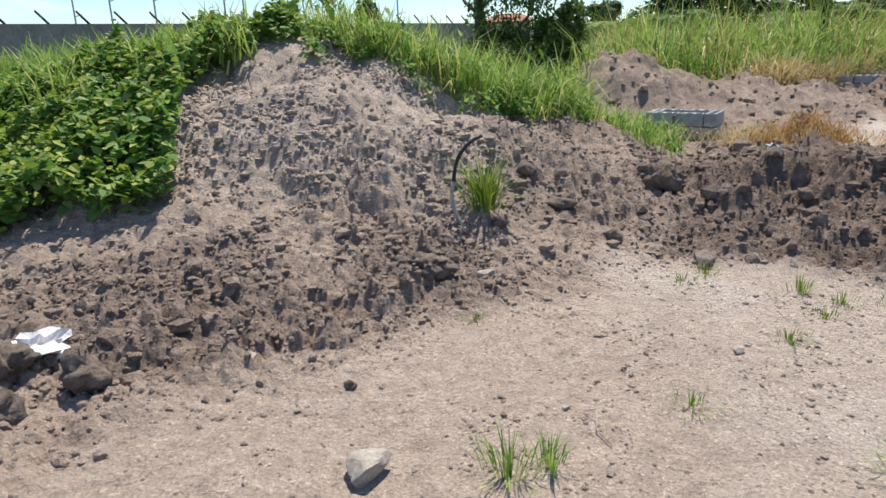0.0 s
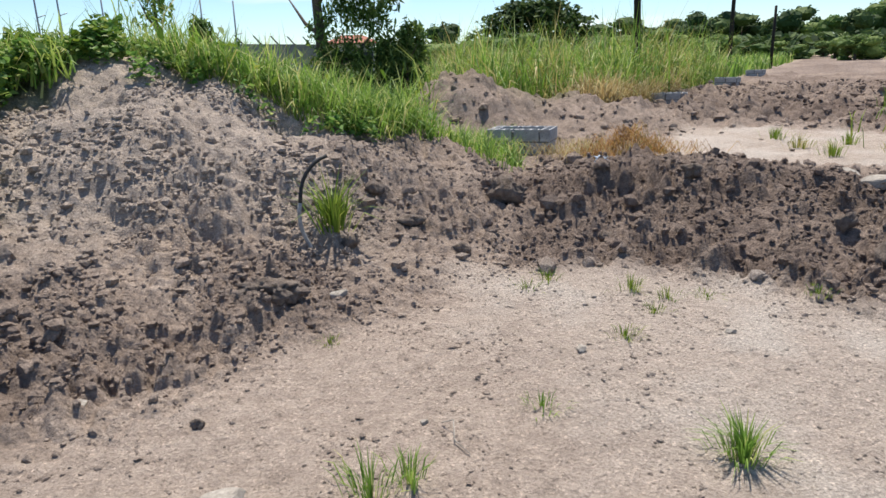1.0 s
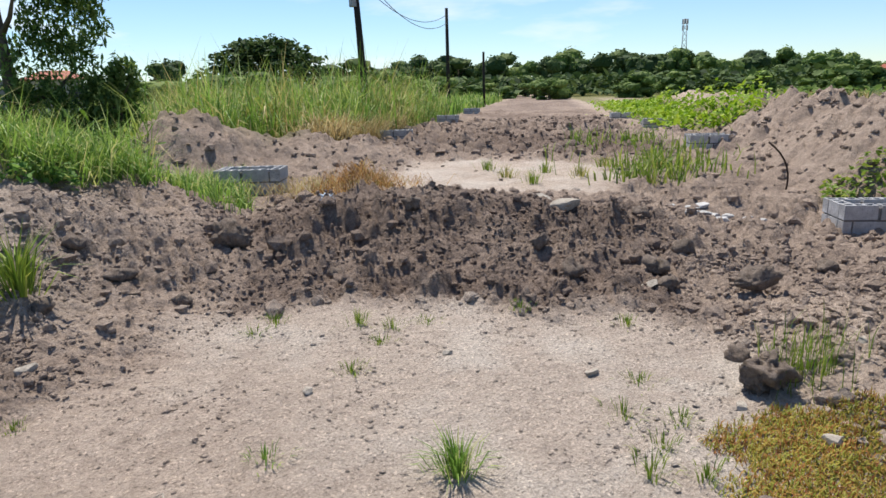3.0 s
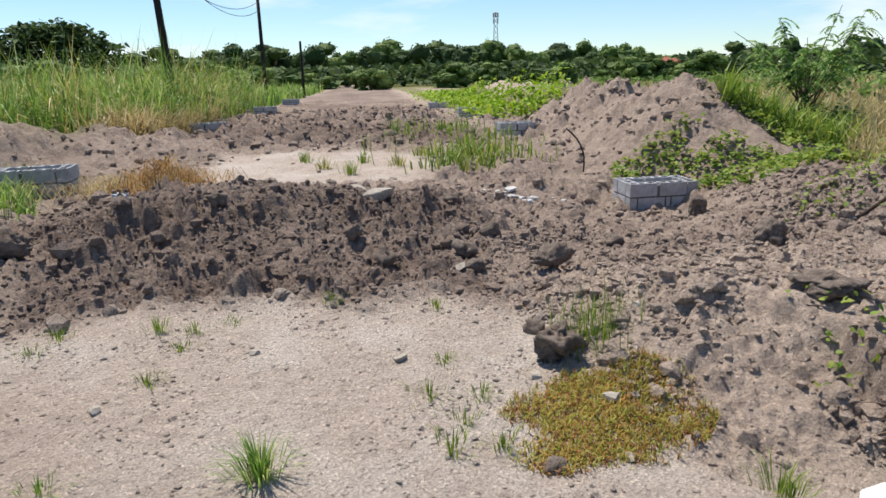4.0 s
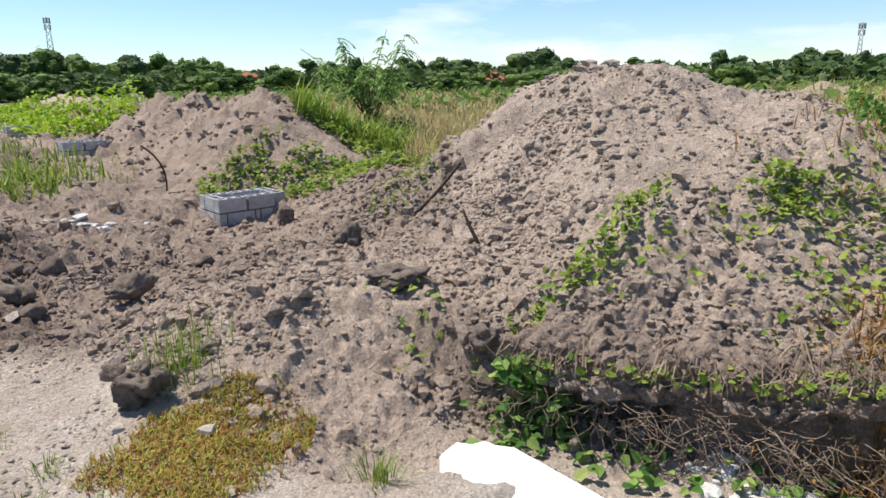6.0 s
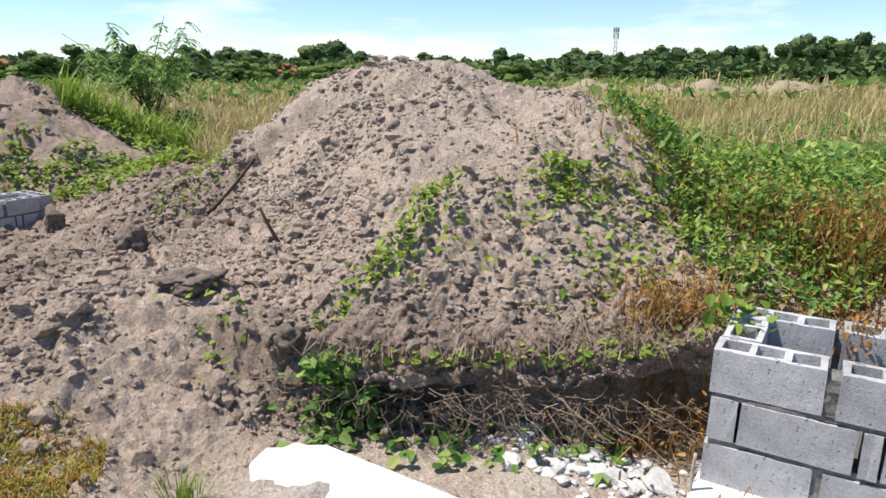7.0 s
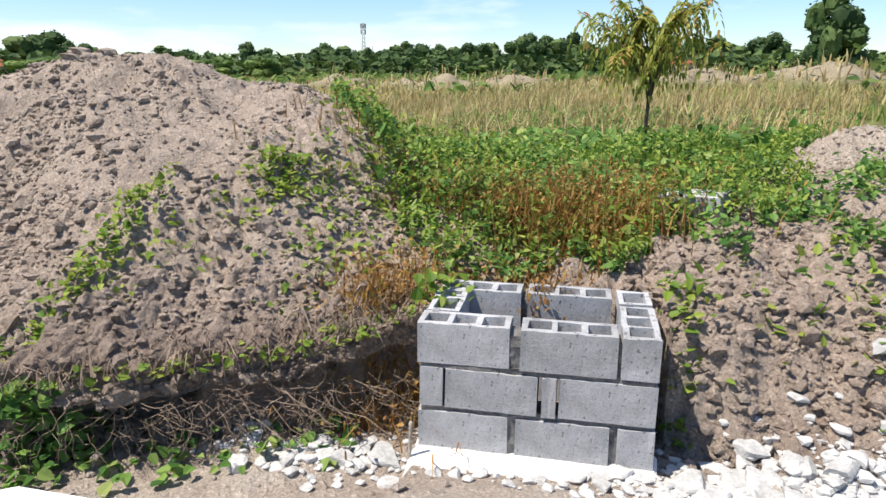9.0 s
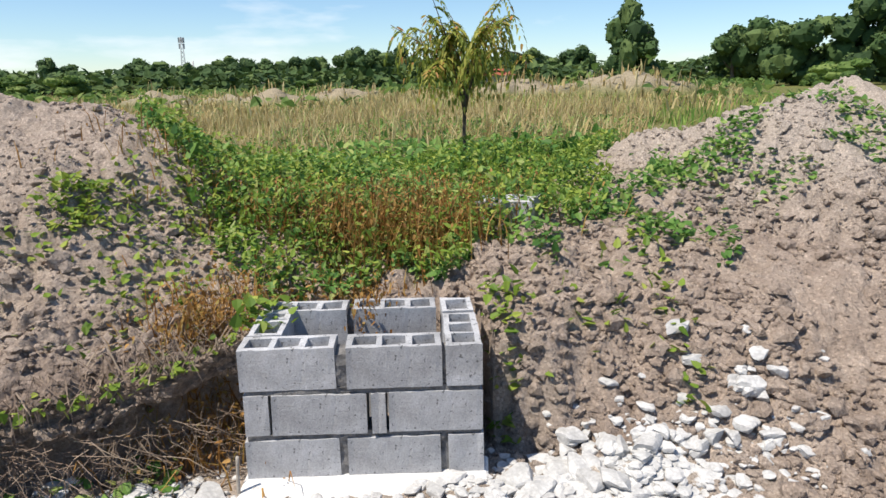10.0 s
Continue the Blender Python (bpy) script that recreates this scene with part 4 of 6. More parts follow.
g0 = gz(5.9, 0.9)
bar("steel_bar", arc((5.75, 0.85, gz(5.75, 0.85) - 0.04), (6.3, 0.25, 0.8), (0.0, 0.0, -0.07)), [0.014] * 9, RUST, "rusty bent steel bar leaning on the mound", "steel bar")
g0 = gz(5.1, -0.02)
bar("stick", arc((5.1, -0.02, g0 - 0.05), (5.2, 0.12, g0 + 0.22), (0, 0.02, 0.03)), [0.014, 0.014, 0.014, 0.013, 0.012, 0.011, 0.01, 0.009, 0.008], RUST, "thin crooked dark stick in the mound", "stick")
bx, by = polar(60.5, 11.5)
bar("steel_bar", arc((bx, by, gz(bx, by) - 0.1), (bx - 0.1, by + 0.25, gz(bx, by) + 0.75), (0.12, -0.1, 0.05)), [0.015] * 9, RUST, "curved rusty steel bar in the far heap", "steel bar")
x0, y0 = along(-0.02, -0.1)
bar("stake", arc((x0, y0, NEAR_FOOT - 0.02), (x0 + 0.02, y0 - 0.02, NEAR_FOOT + 0.17), (0.004, 0, 0)), [0.008] * 9, STONE, "thin pale stick beside the pit", "stick")

# crumpled plastic


def plastic(x, y, size, material, label, seed):
    v, f = lump_shape(3, 1.3, seed)
    v = v * np.array([size, size * 0.8, size * 0.55])
    me = mesh_np("plastic_bag", v, f, False)
    me.materials.append(material)
    ob = new("plastic_bag", me)
    ob.matrix_world = pose(x, y, gz(x, y) + size * 0.2, 0, 0, seed * 30)
    return tagged(ob, label, "plastic bag")


plastic(-2.05, 2.95, 0.13, PLASTIC, "crumpled white plastic bag on the earth", 91)
plastic(3.1, 6.05, 0.07, BLUEP, "scrap of pale blue plastic", 92)
plastic(4.2, -6.3, 0.08, BLUEP, "scrap of pale blue plastic in weeds", 94)
for k in range(16):
    x0, y0 = 8.0 + RNG.normal(0, 0.5), 4.9 + RNG.normal(0, 0.5)
    lump("rubble", x0, y0, 0.04 + 0.05 * RNG.uniform(), "whitish scrap of broken concrete", "rubble", RUBBLE, 100 + k, (1.3, 1.0, 0.45), 0.2, 0.9, 0.2, group="broken concrete beyond the ridge")
# lost hollow block in the weeds
lb = thing("loose_block", pose(3.2, -3.9, gz(3.2, -3.9) + 0.02, 84, 4, 20), "pale loose hollow block lying in the weeds", "block")
part("block_body", BLOCK_FULL, BLOCK, lb)

# overhanging lip of turf along the bank
na, nk = 380, 64
aa = np.linspace(-1.75, -0.06, na)
uu = np.linspace(0, 1, nk)
AA, UU = np.meshgrid(aa, uu)
ee = np.interp(AA, [-2.7, -1.8, -1.14, -0.4, -0.05], [-0.63, -0.45, -0.14, 0.22, 0.42])
tz = np.interp(AA, [-2.6, -1.7, -0.6, 0], [0.0, 0.13, 0.15, 0.3])
ends = np.clip(np.minimum(AA + 1.75, -0.06 - AA) / 0.25, 0, 1)
reach = np.clip(0.13 + 0.2 * noise2(AA * 2.3, AA * 0 + 3, 400) + 0.14 * noise2(AA * 6.1, AA * 0 + 7, 401) + 0.08 * noise2(AA * 15.0, UU * 5, 406), 0.0, 0.3) * ends
ends = np.clip(np.minimum(AA + 1.8, 0.0 - AA) / 0.2, 0, 1)
back = ee + 0.7
ZB = ground_z(*along(AA, back)) - 0.01
db = np.interp(UU, [0, 0.5, 0.75, 0.82, 0.9, 1], [0.7, 0.22, -0.35, -0.8, -0.6, 0.3])
reach = reach * np.interp(AA, [-1.8, -1.2, -0.95, 0], [1.0, 1.0, 0.4, 0.3])
db = np.where(db < 0, db * reach, db)
lipz = tz + 0.015
zz_ = np.interp(UU, [0, 0.5, 0.75, 0.82, 0.9, 1], [0, 0.55, 0.9, 1, 1, 1])
hang = np.interp(UU, [0, 0.7, 0.82, 0.9, 1], [0, 0, -0.04, -0.08, -0.09]) * (1 + 0.5 * noise2(AA * 5, AA * 0, 407))
bump_ = (0.8 * clods(AA, UU * 0.9, 5.0, 402, 0.6) + 0.9 * clods(AA, UU * 0.9, 10.0, 403, 0.7) + 1.1 * clods(AA, UU * 0.9, 20.0, 405, 0.8) + 0.06 * fbm(AA * 3, UU * 3, 4, 404, 0.6) - 0.02) * np.interp(UU, [0, 0.15, 0.8, 1], [0, 1, 1, 0.6])
b_ = ee + db - bump_ * np.interp(UU, [0, 0.6, 0.85, 1], [0, 0.2, 0.8, 0.5])
z_ = ZB * (1 - zz_) + lipz * zz_ + hang + bump_ * np.interp(UU, [0, 0.7, 0.85, 1], [0.8, 0.7, 0.1, -0.2]) - 0.12 * (1 - ends) * UU
V = np.stack([BOX.x + BE.x * AA + BN.x * b_, BOX.y + BE.y * AA + BN.y * b_, z_], -1).reshape(-1, 3)
i_, k_ = np.meshgrid(np.arange(na - 1), np.arange(nk - 1))
i_, k_ = i_.ravel(), k_.ravel()
F = np.stack([k_ * na + i_, k_ * na + i_ + 1, (k_ + 1) * na + i_ + 1, (k_ + 1) * na + i_], 1)
me = mesh_np("turf_lip", V, F, True)
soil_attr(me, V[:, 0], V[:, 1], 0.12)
me.materials.append(SOIL)
tagged(new("turf_lip", me), "overhanging lip of earth and turf on the bank", "earth bank", kind="structure")
# crumbs and clods lying on the lip
n = 1500
at_ = V[RNG.integers(4 * na, int(nk * 0.86) * na, n)] + RNG.normal(0, 0.006, (n, 3))
sz = np.clip(RNG.lognormal(-4.45, 0.55, n), 0.006, 0.045)
v0, f0 = lump_shape(1, 0.75, 33)
turn_ = RNG.uniform(0, 6.28, n)
cs, sn = np.cos(turn_)[:, None], np.sin(turn_)[:, None]
P = np.stack([v0[None, :, 0] * cs - v0[None, :, 1] * sn, v0[None, :, 0] * sn + v0[None, :, 1] * cs, np.repeat(v0[None, :, 2] * 0.8, n, 0)], -1) * (sz[:, None] * RNG.uniform(0.75, 1.25, (n, 1)))[:, :, None] + at_[:, None, :]
me = mesh_np("earth_clods", P.reshape(-1, 3), (f0[None] + (np.arange(n) * len(v0))[:, None, None]).reshape(-1, 3), False)
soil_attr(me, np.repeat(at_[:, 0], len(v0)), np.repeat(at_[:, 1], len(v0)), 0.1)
me.materials.append(SOIL)
tagged(new("earth_clods", me), "crumbled clods on the bank's lip", "earth clods", kind="stuff")

# ---- low plants ----


def keep(x, y, k):
    return x[k], y[k]


def thick(x, y, hi, power=0.7):
    """Points spread through a plant layer of height hi."""
    return on_ground(x, y, 0.0) + np.stack([np.zeros(len(x)), np.zeros(len(x)), hi * RNG.uniform(0.02, 1, len(x)) ** power], 1)


# broad-leaved creeper over the bank west of the flat
x, y = sector(20000, -46, -13.5, 5.3, 9.4)
r = np.hypot(x - EYE_XY[0], y - EYE_XY[1])
az = np.degrees(np.arctan2(x - EYE_XY[0], y - EYE_XY[1]))
front = np.interp(az, [-46, -34, -29, -25.5, -23.8, -22, -20, -17, -13], [6.2, 6.1, 5.75, 5.7, 6.6, 7.6, 8.2, 8.4, 8.6]) + 0.25 * noise2(x * 2, y * 2, 301)
x, y = keep(x, y, r > front)
p = thick(x, y, 0.12 + 0.3 * np.clip(0.6 + fbm(x * 1.5, y * 1.5, 2, 317), 0.1, 1.3), 0.5)
V, F = leaves(p, RNG.uniform(0.05, 0.12, len(p)), 0.85, 0.55)
stuff("creeper", V, F, LEAF_DEEP, "thick green broad-leaved creeper over an earth bank", "creeper")
# lime leaves on top brighten the creeper; sunlight put into their colour
k = RNG.uniform(0, 1, len(p)) < 0.3
V, F = leaves(p[k] + np.array([0, 0, 0.06]), RNG.uniform(0.05, 0.1, k.sum()), 0.8, 0.5)
stuff("creeper", V, F, LEAF_LIME, "lighter leaves on top of the creeper, coloured as sunlit", "creeper")
x, y = sector(9000, -48, -17, 8.0, 13.5)
p = on_ground(x, y, 0.08)
V, F = blades(p, RNG.uniform(0.25, 0.62, len(p)), RNG.uniform(0.012, 0.028, len(p)), RNG.uniform(0.3, 1.3, len(p)))
stuff("tall_grass", V, F, GRASS, "long green grass on the bank", "grass")
# creeper trailing over the crest of that mound and down its flank
x = RNG.uniform(-2.4, 1.0, 9000)
y = 7.6 + RNG.normal(0, 0.9, 9000)
u = x + 0.55 * (y - 6.9)
k = (fbm(x * 1.7, y * 1.7, 3, 302) > np.interp(x, [-2.2, -1.4, -1.0, 0.6], [0.3, 0.1, 0.0, 0.1])) & (y > 6.95 - 0.25 * x)
x, y = keep(x, y, k)
p = thick(x, y, 0.2)
V, F = leaves(p, RNG.uniform(0.04, 0.09, len(p)), 0.8, 0.5)
stuff("creeper", V, F, LEAF_DEEP, "green creeper trailing down the mound's flank", "creeper")
# tall grass behind the mounds, along the track
x, y = road(RNG.uniform(-20, -3.6, 34000), RNG.uniform(5.0, 36, 34000))
p_ = x * 0.737 - y * 0.676
rr_, az_ = np.hypot(x - EYE_XY[0], y - EYE_XY[1]), np.degrees(np.arctan2(x - EYE_XY[0], y - EYE_XY[1]))
n_ = noise2(x * 0.7, y * 0.7, 303)
k = ((p_ < -4.7 - 0.7 * n_) | ((az_ < 9) & (rr_ < 13))) & (rr_ > np.interp(az_, [-20, -12, -8, -2, 3, 7, 9, 11, 17, 22, 28], [9.4, 8.5, 7.7, 7.6, 7.7, 8.2, 9.6, 16.8, 17.6, 18.0, 18.6]) + 0.8 * n_)
x, y = keep(x, y, k & (fbm(x * 0.5, y * 0.5, 2, 318) > -0.42))
far_k = np.hypot(x, y)
az_ = np.degrees(np.arctan2(x, y))
p = on_ground(x, y, 0.0)
tall = np.clip(1.0 + 0.9 * fbm(x * 0.45, y * 0.45, 3, 304) + 0.55 * smooth(14, 20, far_k) * smooth(9, 15, az_), 0.3, 2.2) * (1 + 0.45 * smooth(9, 14, az_))
V, F = blades(p, tall * RNG.uniform(0.5, 1.2, len(p)), RNG.uniform(0.02, 0.05, len(p)) * np.clip(far_k / 19, 0.3, 1), RNG.uniform(0.2, 1.25, len(p)))
yellow = (fbm(x * 0.4, y * 0.4, 3, 319) + RNG.normal(0, 0.3, len(x))) > 0.1
for pick, material, lab in ((~yellow, GRASS, "tall green grass beside the track"), (yellow, GRASSY, "yellowing tall grass among the green")):
    idx = np.where(pick)[0]
    Fk = np.concatenate([F[idx], F[idx + len(p)]], 0)
    used, Fk = np.unique(Fk, return_inverse=True)
    stuff("tall_grass", V[used], Fk.reshape(-1, 4), material, lab, "grass")
k = RNG.uniform(0, 1, len(p)) < 0.5
p2 = p[k] + np.stack([RNG.normal(0, 0.1, k.sum()), RNG.normal(0, 0.1, k.sum()), tall[k] * RNG.uniform(0.1, 0.7, k.sum())], 1)
V, F = leaves(p2, RNG.uniform(0.08, 0.22, len(p2)), 0.3, 0.7)
stuff("weeds", V, F, LEAF_LIME, "leafy green weeds among tall grass", "weeds")
x, y = road(-4.5 - np.abs(RNG.normal(0, 0.6, 2600)), RNG.uniform(15.5, 24, 2600))
p = on_ground(x, y, 0.0)
V, F = blades(p, RNG.uniform(0.4, 1.1, len(p)), RNG.uniform(0.015, 0.035, len(p)), RNG.uniform(0.3, 1.3, len(p)))
stuff("tall_grass", V, F, STRAW, "straw-yellow dying grass at the track's edge", "grass")
x, y = road(RNG.uniform(-32, -4.6, 9000), RNG.uniform(34, 85, 9000))
p = on_ground(x, y, 0.0)
V, F = blades(p, RNG.uniform(0.6, 1.5, len(p)), RNG.uniform(0.06, 0.14, len(p)), RNG.uniform(0.1, 1.0, len(p)))
stuff("tall_grass", V, F, GRASS, "tall green grass and weeds far along the track", "grass")
x, y = sector(6000, -50, 4, 12, 40)
p = on_ground(x, y, 0.0)
V, F = blades(p, RNG.uniform(0.5, 1.1, len(p)), RNG.uniform(0.03, 0.07, len(p)), RNG.uniform(0.1, 1.0, len(p)))
stuff("tall_grass", V, F, GRASS, "rank grass before the far wall", "grass")
x, y = sector(15000, -15, 9, 7.6, 12.5)
rr_, az_ = np.hypot(x - EYE_XY[0], y - EYE_XY[1]), np.degrees(np.arctan2(x - EYE_XY[0], y - EYE_XY[1]))
x, y = keep(x, y, rr_ > np.interp(az_, [-15, -12, -8, -2, 3, 7, 9], [9.2, 8.6, 7.8, 7.7, 7.8, 8.3, 9.6]) + 0.5 * noise2(x * 1.1, y * 1.1, 322))
p = on_ground(x, y, 0.0)
V, F = blades(p, RNG.uniform(0.25, 0.75, len(p)), RNG.uniform(0.008, 0.022, len(p)), RNG.uniform(0.3, 1.4, len(p)))
stuff("tall_grass", V, F, GRASS, "lush green grass behind the grey mound", "grass")
# grass strip in front of the middle mound
x, y = sector(4200, 5, 17, 8.3, 12.3)
x, y = clumpy(x, y, 0.9, -0.12, 305)
p = on_ground(x, y, 0.0)
V, F = blades(p, RNG.uniform(0.2, 0.5, len(p)), RNG.uniform(0.01, 0.022, len(p)), RNG.uniform(0.3, 1.2, len(p)))
stuff("tall_grass", V, F, GRASS, "short green grass around a half-buried pit", "grass")
# bright weeds beside the far pits
x, y = clumpy(*road(RNG.normal(5.5, 0.75, 6500), RNG.uniform(19, 48, 6500)), 0.5, -0.15, 320)
p = thick(x, y, 0.55)
V, F = leaves(p, RNG.uniform(0.12, 0.26, len(p)), 0.6, 0.7)
stuff("weeds", V, F, LEAF_NEON, "bright yellow-green weeds beside block pits", "weeds")
x, y = road(RNG.normal(2.4, 0.7, 1400), RNG.uniform(10.5, 20, 1400))
x, y = clumpy(x, y, 0.8, 0.0, 306)
p = on_ground(x, y, 0.0)
V, F = blades(p, RNG.uniform(0.2, 0.5, len(p)), RNG.uniform(0.02, 0.04, len(p)), RNG.uniform(0.2, 1.0, len(p)))
stuff("weeds", V, F, LEAF_LIME, "lime-green grass at the track's edge", "grass")
# creeper round the second pit, up the back of the heaps
x, y = sector(16000, 63, 86, 7.8, 16)
az = np.degrees(np.arctan2(x - EYE_XY[0], y - EYE_XY[1]))
r = np.hypot(x - EYE_XY[0], y - EYE_XY[1])
k = (fbm(x * 0.9, y * 0.9, 3, 307) > -0.12) & (r > np.interp(az, [63, 66, 70, 76, 82, 86], [10.5, 10.0, 9.6, 9.4, 10, 12])) & (r < np.interp(az, [63, 70, 74, 78], [11.5, 12.0, 14.0, 16.0])) & (np.hypot(x - 9.1, y - 3.3) > 0.75)
x, y = keep(x, y, k)
p = thick(x, y, 0.16)
V, F = leaves(p, RNG.uniform(0.05, 0.11, len(p)), 0.8, 0.5)
stuff("creeper", V, F, LEAF_LIME, "low green creeper over rough earth beside the pit", "creeper")
x, y = sector(1700, 71, 80, 12.5, 17)
p = on_ground(x, y, 0.0)
V, F = blades(p, RNG.uniform(0.4, 0.9, len(p)), RNG.uniform(0.02, 0.05, len(p)), RNG.uniform(0.3, 1.1, len(p)))
stuff("weeds", V, F, LEAF_LIME, "lush grass at the foot of a shrub", "grass")
# streaks of creeper on the face of the large mound
pts_list = []
for x0, y0, x1, y1, n, w in ((3.8, -0.3, 4.25, -0.75, 420, 0.07), (4.25, -0.75, 4.9, -1.15, 330, 0.07), (3.75, -0.35, 3.95, -0.75, 360, 0.09), (3.95, -0.6, 4.3, -1.2, 150, 0.12), (4.4, -1.7, 4.75, -1.95, 520, 0.1), (4.2, -1.5, 4.5, -1.7, 90, 0.12),
                            (6.4, 0.75, 8.6, 0.95, 620, 0.22), (5.2, -2.85, 6.8, -3.8, 420, 0.35), (4.3, -2.1, 4.9, -2.9, 900, 0.24), (4.3, 0.45, 3.9, 0.15, 60, 0.08), (3.6, -1.5, 3.95, -2.1, 320, 0.16)):
    n = int(n * 0.65)
    t = RNG.uniform(0, 1, n)
    pts_list.append(np.stack([x0 + (x1 - x0) * t + RNG.normal(0, w, n), y0 + (y1 - y0) * t + RNG.normal(0, w, n)], 1))
xy = np.vstack(pts_list)
p = thick(xy[:, 0], xy[:, 1], 0.08)
V, F = leaves(p, RNG.uniform(0.022, 0.06, len(p)), 0.75, 0.6)
stuff("creeper", V, F, LEAF_LIME, "sparse yellow-green creeper on the mound's face", "creeper")
# leaves hanging over the bank
n = 360
aa = np.concatenate([RNG.normal(-1.6, 0.1, 230), RNG.uniform(-1.7, -0.3, 130)])
bb = np.interp(aa, [-2.7, -1.8, -1.14, -0.4], [-0.63, -0.45, -0.14, 0.22]) - 0.04 + RNG.normal(0, 0.05, n)
zz = RNG.uniform(-0.2, 0.2, n)
zz[230:] = RNG.uniform(-0.22, -0.12, 130)
bb[230:] -= RNG.uniform(0.0, 0.3, 130)
p = np.stack([BOX.x + BE.x * aa + BN.x * bb, BOX.y + BE.y * aa + BN.y * bb, zz], 1)
p[:, 2] = np.maximum(p[:, 2], ground_z(p[:, 0], p[:, 1]) + 0.02)
V, F = leaves(p, RNG.uniform(0.04, 0.085, n), 0.75, 0.6)
stuff("creeper", V, F, LEAF_DEEP, "green creeper hanging down the dark bank", "creeper")
# leaves hanging at the right of the pit and on the sandy slope
aa = np.concatenate([RNG.normal(1.16, 0.06, 90), RNG.normal(2.0, 0.05, 60), RNG.normal(1.5, 0.25, 25), RNG.uniform(1.1, 2.2, 30)])
bb = np.concatenate([RNG.uniform(0.25, 0.75, 90), RNG.uniform(0.1, 1.3, 60), RNG.normal(0.5, 0.1, 25), RNG.uniform(0.6, 1.5, 30)])
x, y = BOX.x + BE.x * aa + BN.x * bb, BOX.y + BE.y * aa + BN.y * bb
p = thick(x, y, 0.1)
V, F = leaves(p, RNG.uniform(0.035, 0.08, len(p)), 0.6, 0.6)
stuff("creeper", V, F, LEAF_LIME, "trailing green creeper on the sandy slope", "creeper")
# thicket behind the pit
x, y = sector(30000, 113, 150, 3.6, 9.2)
az = np.degrees(np.arctan2(x - EYE_XY[0], y - EYE_XY[1]))
r = np.hypot(x - EYE_XY[0], y - EYE_XY[1])
k = (r > 0.35 * noise2(x * 2.2, y * 2.2, 316) + np.interp(az, [113, 117, 121, 130, 137, 142, 150], [6.2, 4.7, 3.9, 3.72, 3.75, 4.3, 4.6])) & (np.hypot((x - 2.3) / 2.35, (y + 7.3) / 2.45) > 0.9)
x, y = keep(x, y, k)
lift = np.clip(0.2 + 0.2 * fbm(x * 0.9, y * 0.9, 3, 308), 0.08, 0.6) * np.interp(r[k], [3.6, 4.6, 6.0, 7.5, 8.8], [0.5, 1.0, 1.1, 0.7, 0.6])
p = thick(x, y, lift)
V, F = leaves(p, np.clip(RNG.lognormal(-3.15, 0.4, len(p)), 0.018, 0.1), 0.6, 0.7)
stuff("thicket", V, F, LEAF_DEEP, "low green thicket of weeds behind the pit", "thicket")
# second layer, lifted a little: lighter leaf colour stands in for sun on the tops
k = (RNG.uniform(0, 1, len(x)) < 0.75) & (fbm(x * 1.1, y * 1.1, 3, 321) > -0.1)
p2 = p[k] + np.array([0, 0, 0.07])
V, F = leaves(p2, RNG.uniform(0.025, 0.065, len(p2)), 0.5, 0.7)
stuff("thicket", V, F, LEAF_LIME, "yellow-green tops of the thicket, coloured lighter as if sunlit", "thicket")
x, y = sector(5000, 116, 152, 7.5, 16)
k = np.hypot((x - 2.3) / 2.3, (y + 7.3) / 2.4) > 1.0
x, y = keep(x, y, k)
p = thick(x, y, 0.3)
V, F = leaves(p, RNG.uniform(0.08, 0.16, len(p)), 0.6, 0.6)
stuff("thicket", V, F, LEAF_DEEP, "green weeds round a small weeping tree", "thicket")
# patches of weeds on the slope beyond the pit
x, y = clumpy(*sector(4200, 139, 160, 3.9, 6.3), 1.3, 0.26, 315)
p = thick(x, y, 0.13)
V, F = leaves(p, RNG.uniform(0.03, 0.075, len(p)), 0.7, 0.6)
stuff("creeper", V, F, LEAF_DEEP, "patches of dark green weeds on the sandy slope", "weeds")
# creeper on the pale heap
x, y = 1.95 + RNG.normal(0, 0.6, 1700), -6.0 + RNG.normal(0, 0.5, 1700)
x, y = clumpy(x, y, 1.6, 0.05, 309)
p = thick(x, y, 0.07)
V, F = leaves(p, RNG.uniform(0.03, 0.06, len(p)), 0.8, 0.5)
stuff("creeper", V, F, LEAF_DEEP, "creeper over the pale sandy heap", "creeper")
# dry rusty weeds behind and beside the pit


def dry_patch(a0, b0, sa, sb, n, hi, material, label, lean=0.9):
    aa, bb = RNG.normal(a0, sa, n), RNG.normal(b0, sb, n)
    x, y = BOX.x + BE.x * aa + BN.x * bb, BOX.y + BE.y * aa + BN.y * bb
    p = on_ground(x, y, 0.0)
    V, F = blades(p, RNG.uniform(0.4, 1.0, n) * hi, RNG.uniform(0.005, 0.011, n), RNG.uniform(0.1, lean, n))
    pp = p + np.stack([RNG.normal(0, 0.04, n), RNG.normal(0, 0.04, n), hi * RNG.uniform(0.2, 0.9, n)], 1)
    V2, F2 = leaves(pp, RNG.uniform(0.015, 0.04, n), 0.5, 0.9)
    Vj, Fj = join([(V, F), (V2, F2)])
    stuff("dry_weeds", Vj, Fj, material, label, "dry weeds")


dry_patch(-0.28, 0.5, 0.16, 0.22, 650, 0.3, RUSTW, "dry rust-brown weeds beside the block pit", 1.3)
dry_patch(0.55, 1.55, 0.35, 0.2, 1100, 0.42, RUSTW, "dry brown weeds behind the block pit")
dry_patch(0.95, 2.0, 0.3, 0.3, 700, 0.42, RUSTW, "dry straw-brown weeds in the thicket")
dry_patch(-0.25, 2.1, 0.5, 0.3, 420, 0.3, RUSTW, "reddish dry weeds in the thicket")
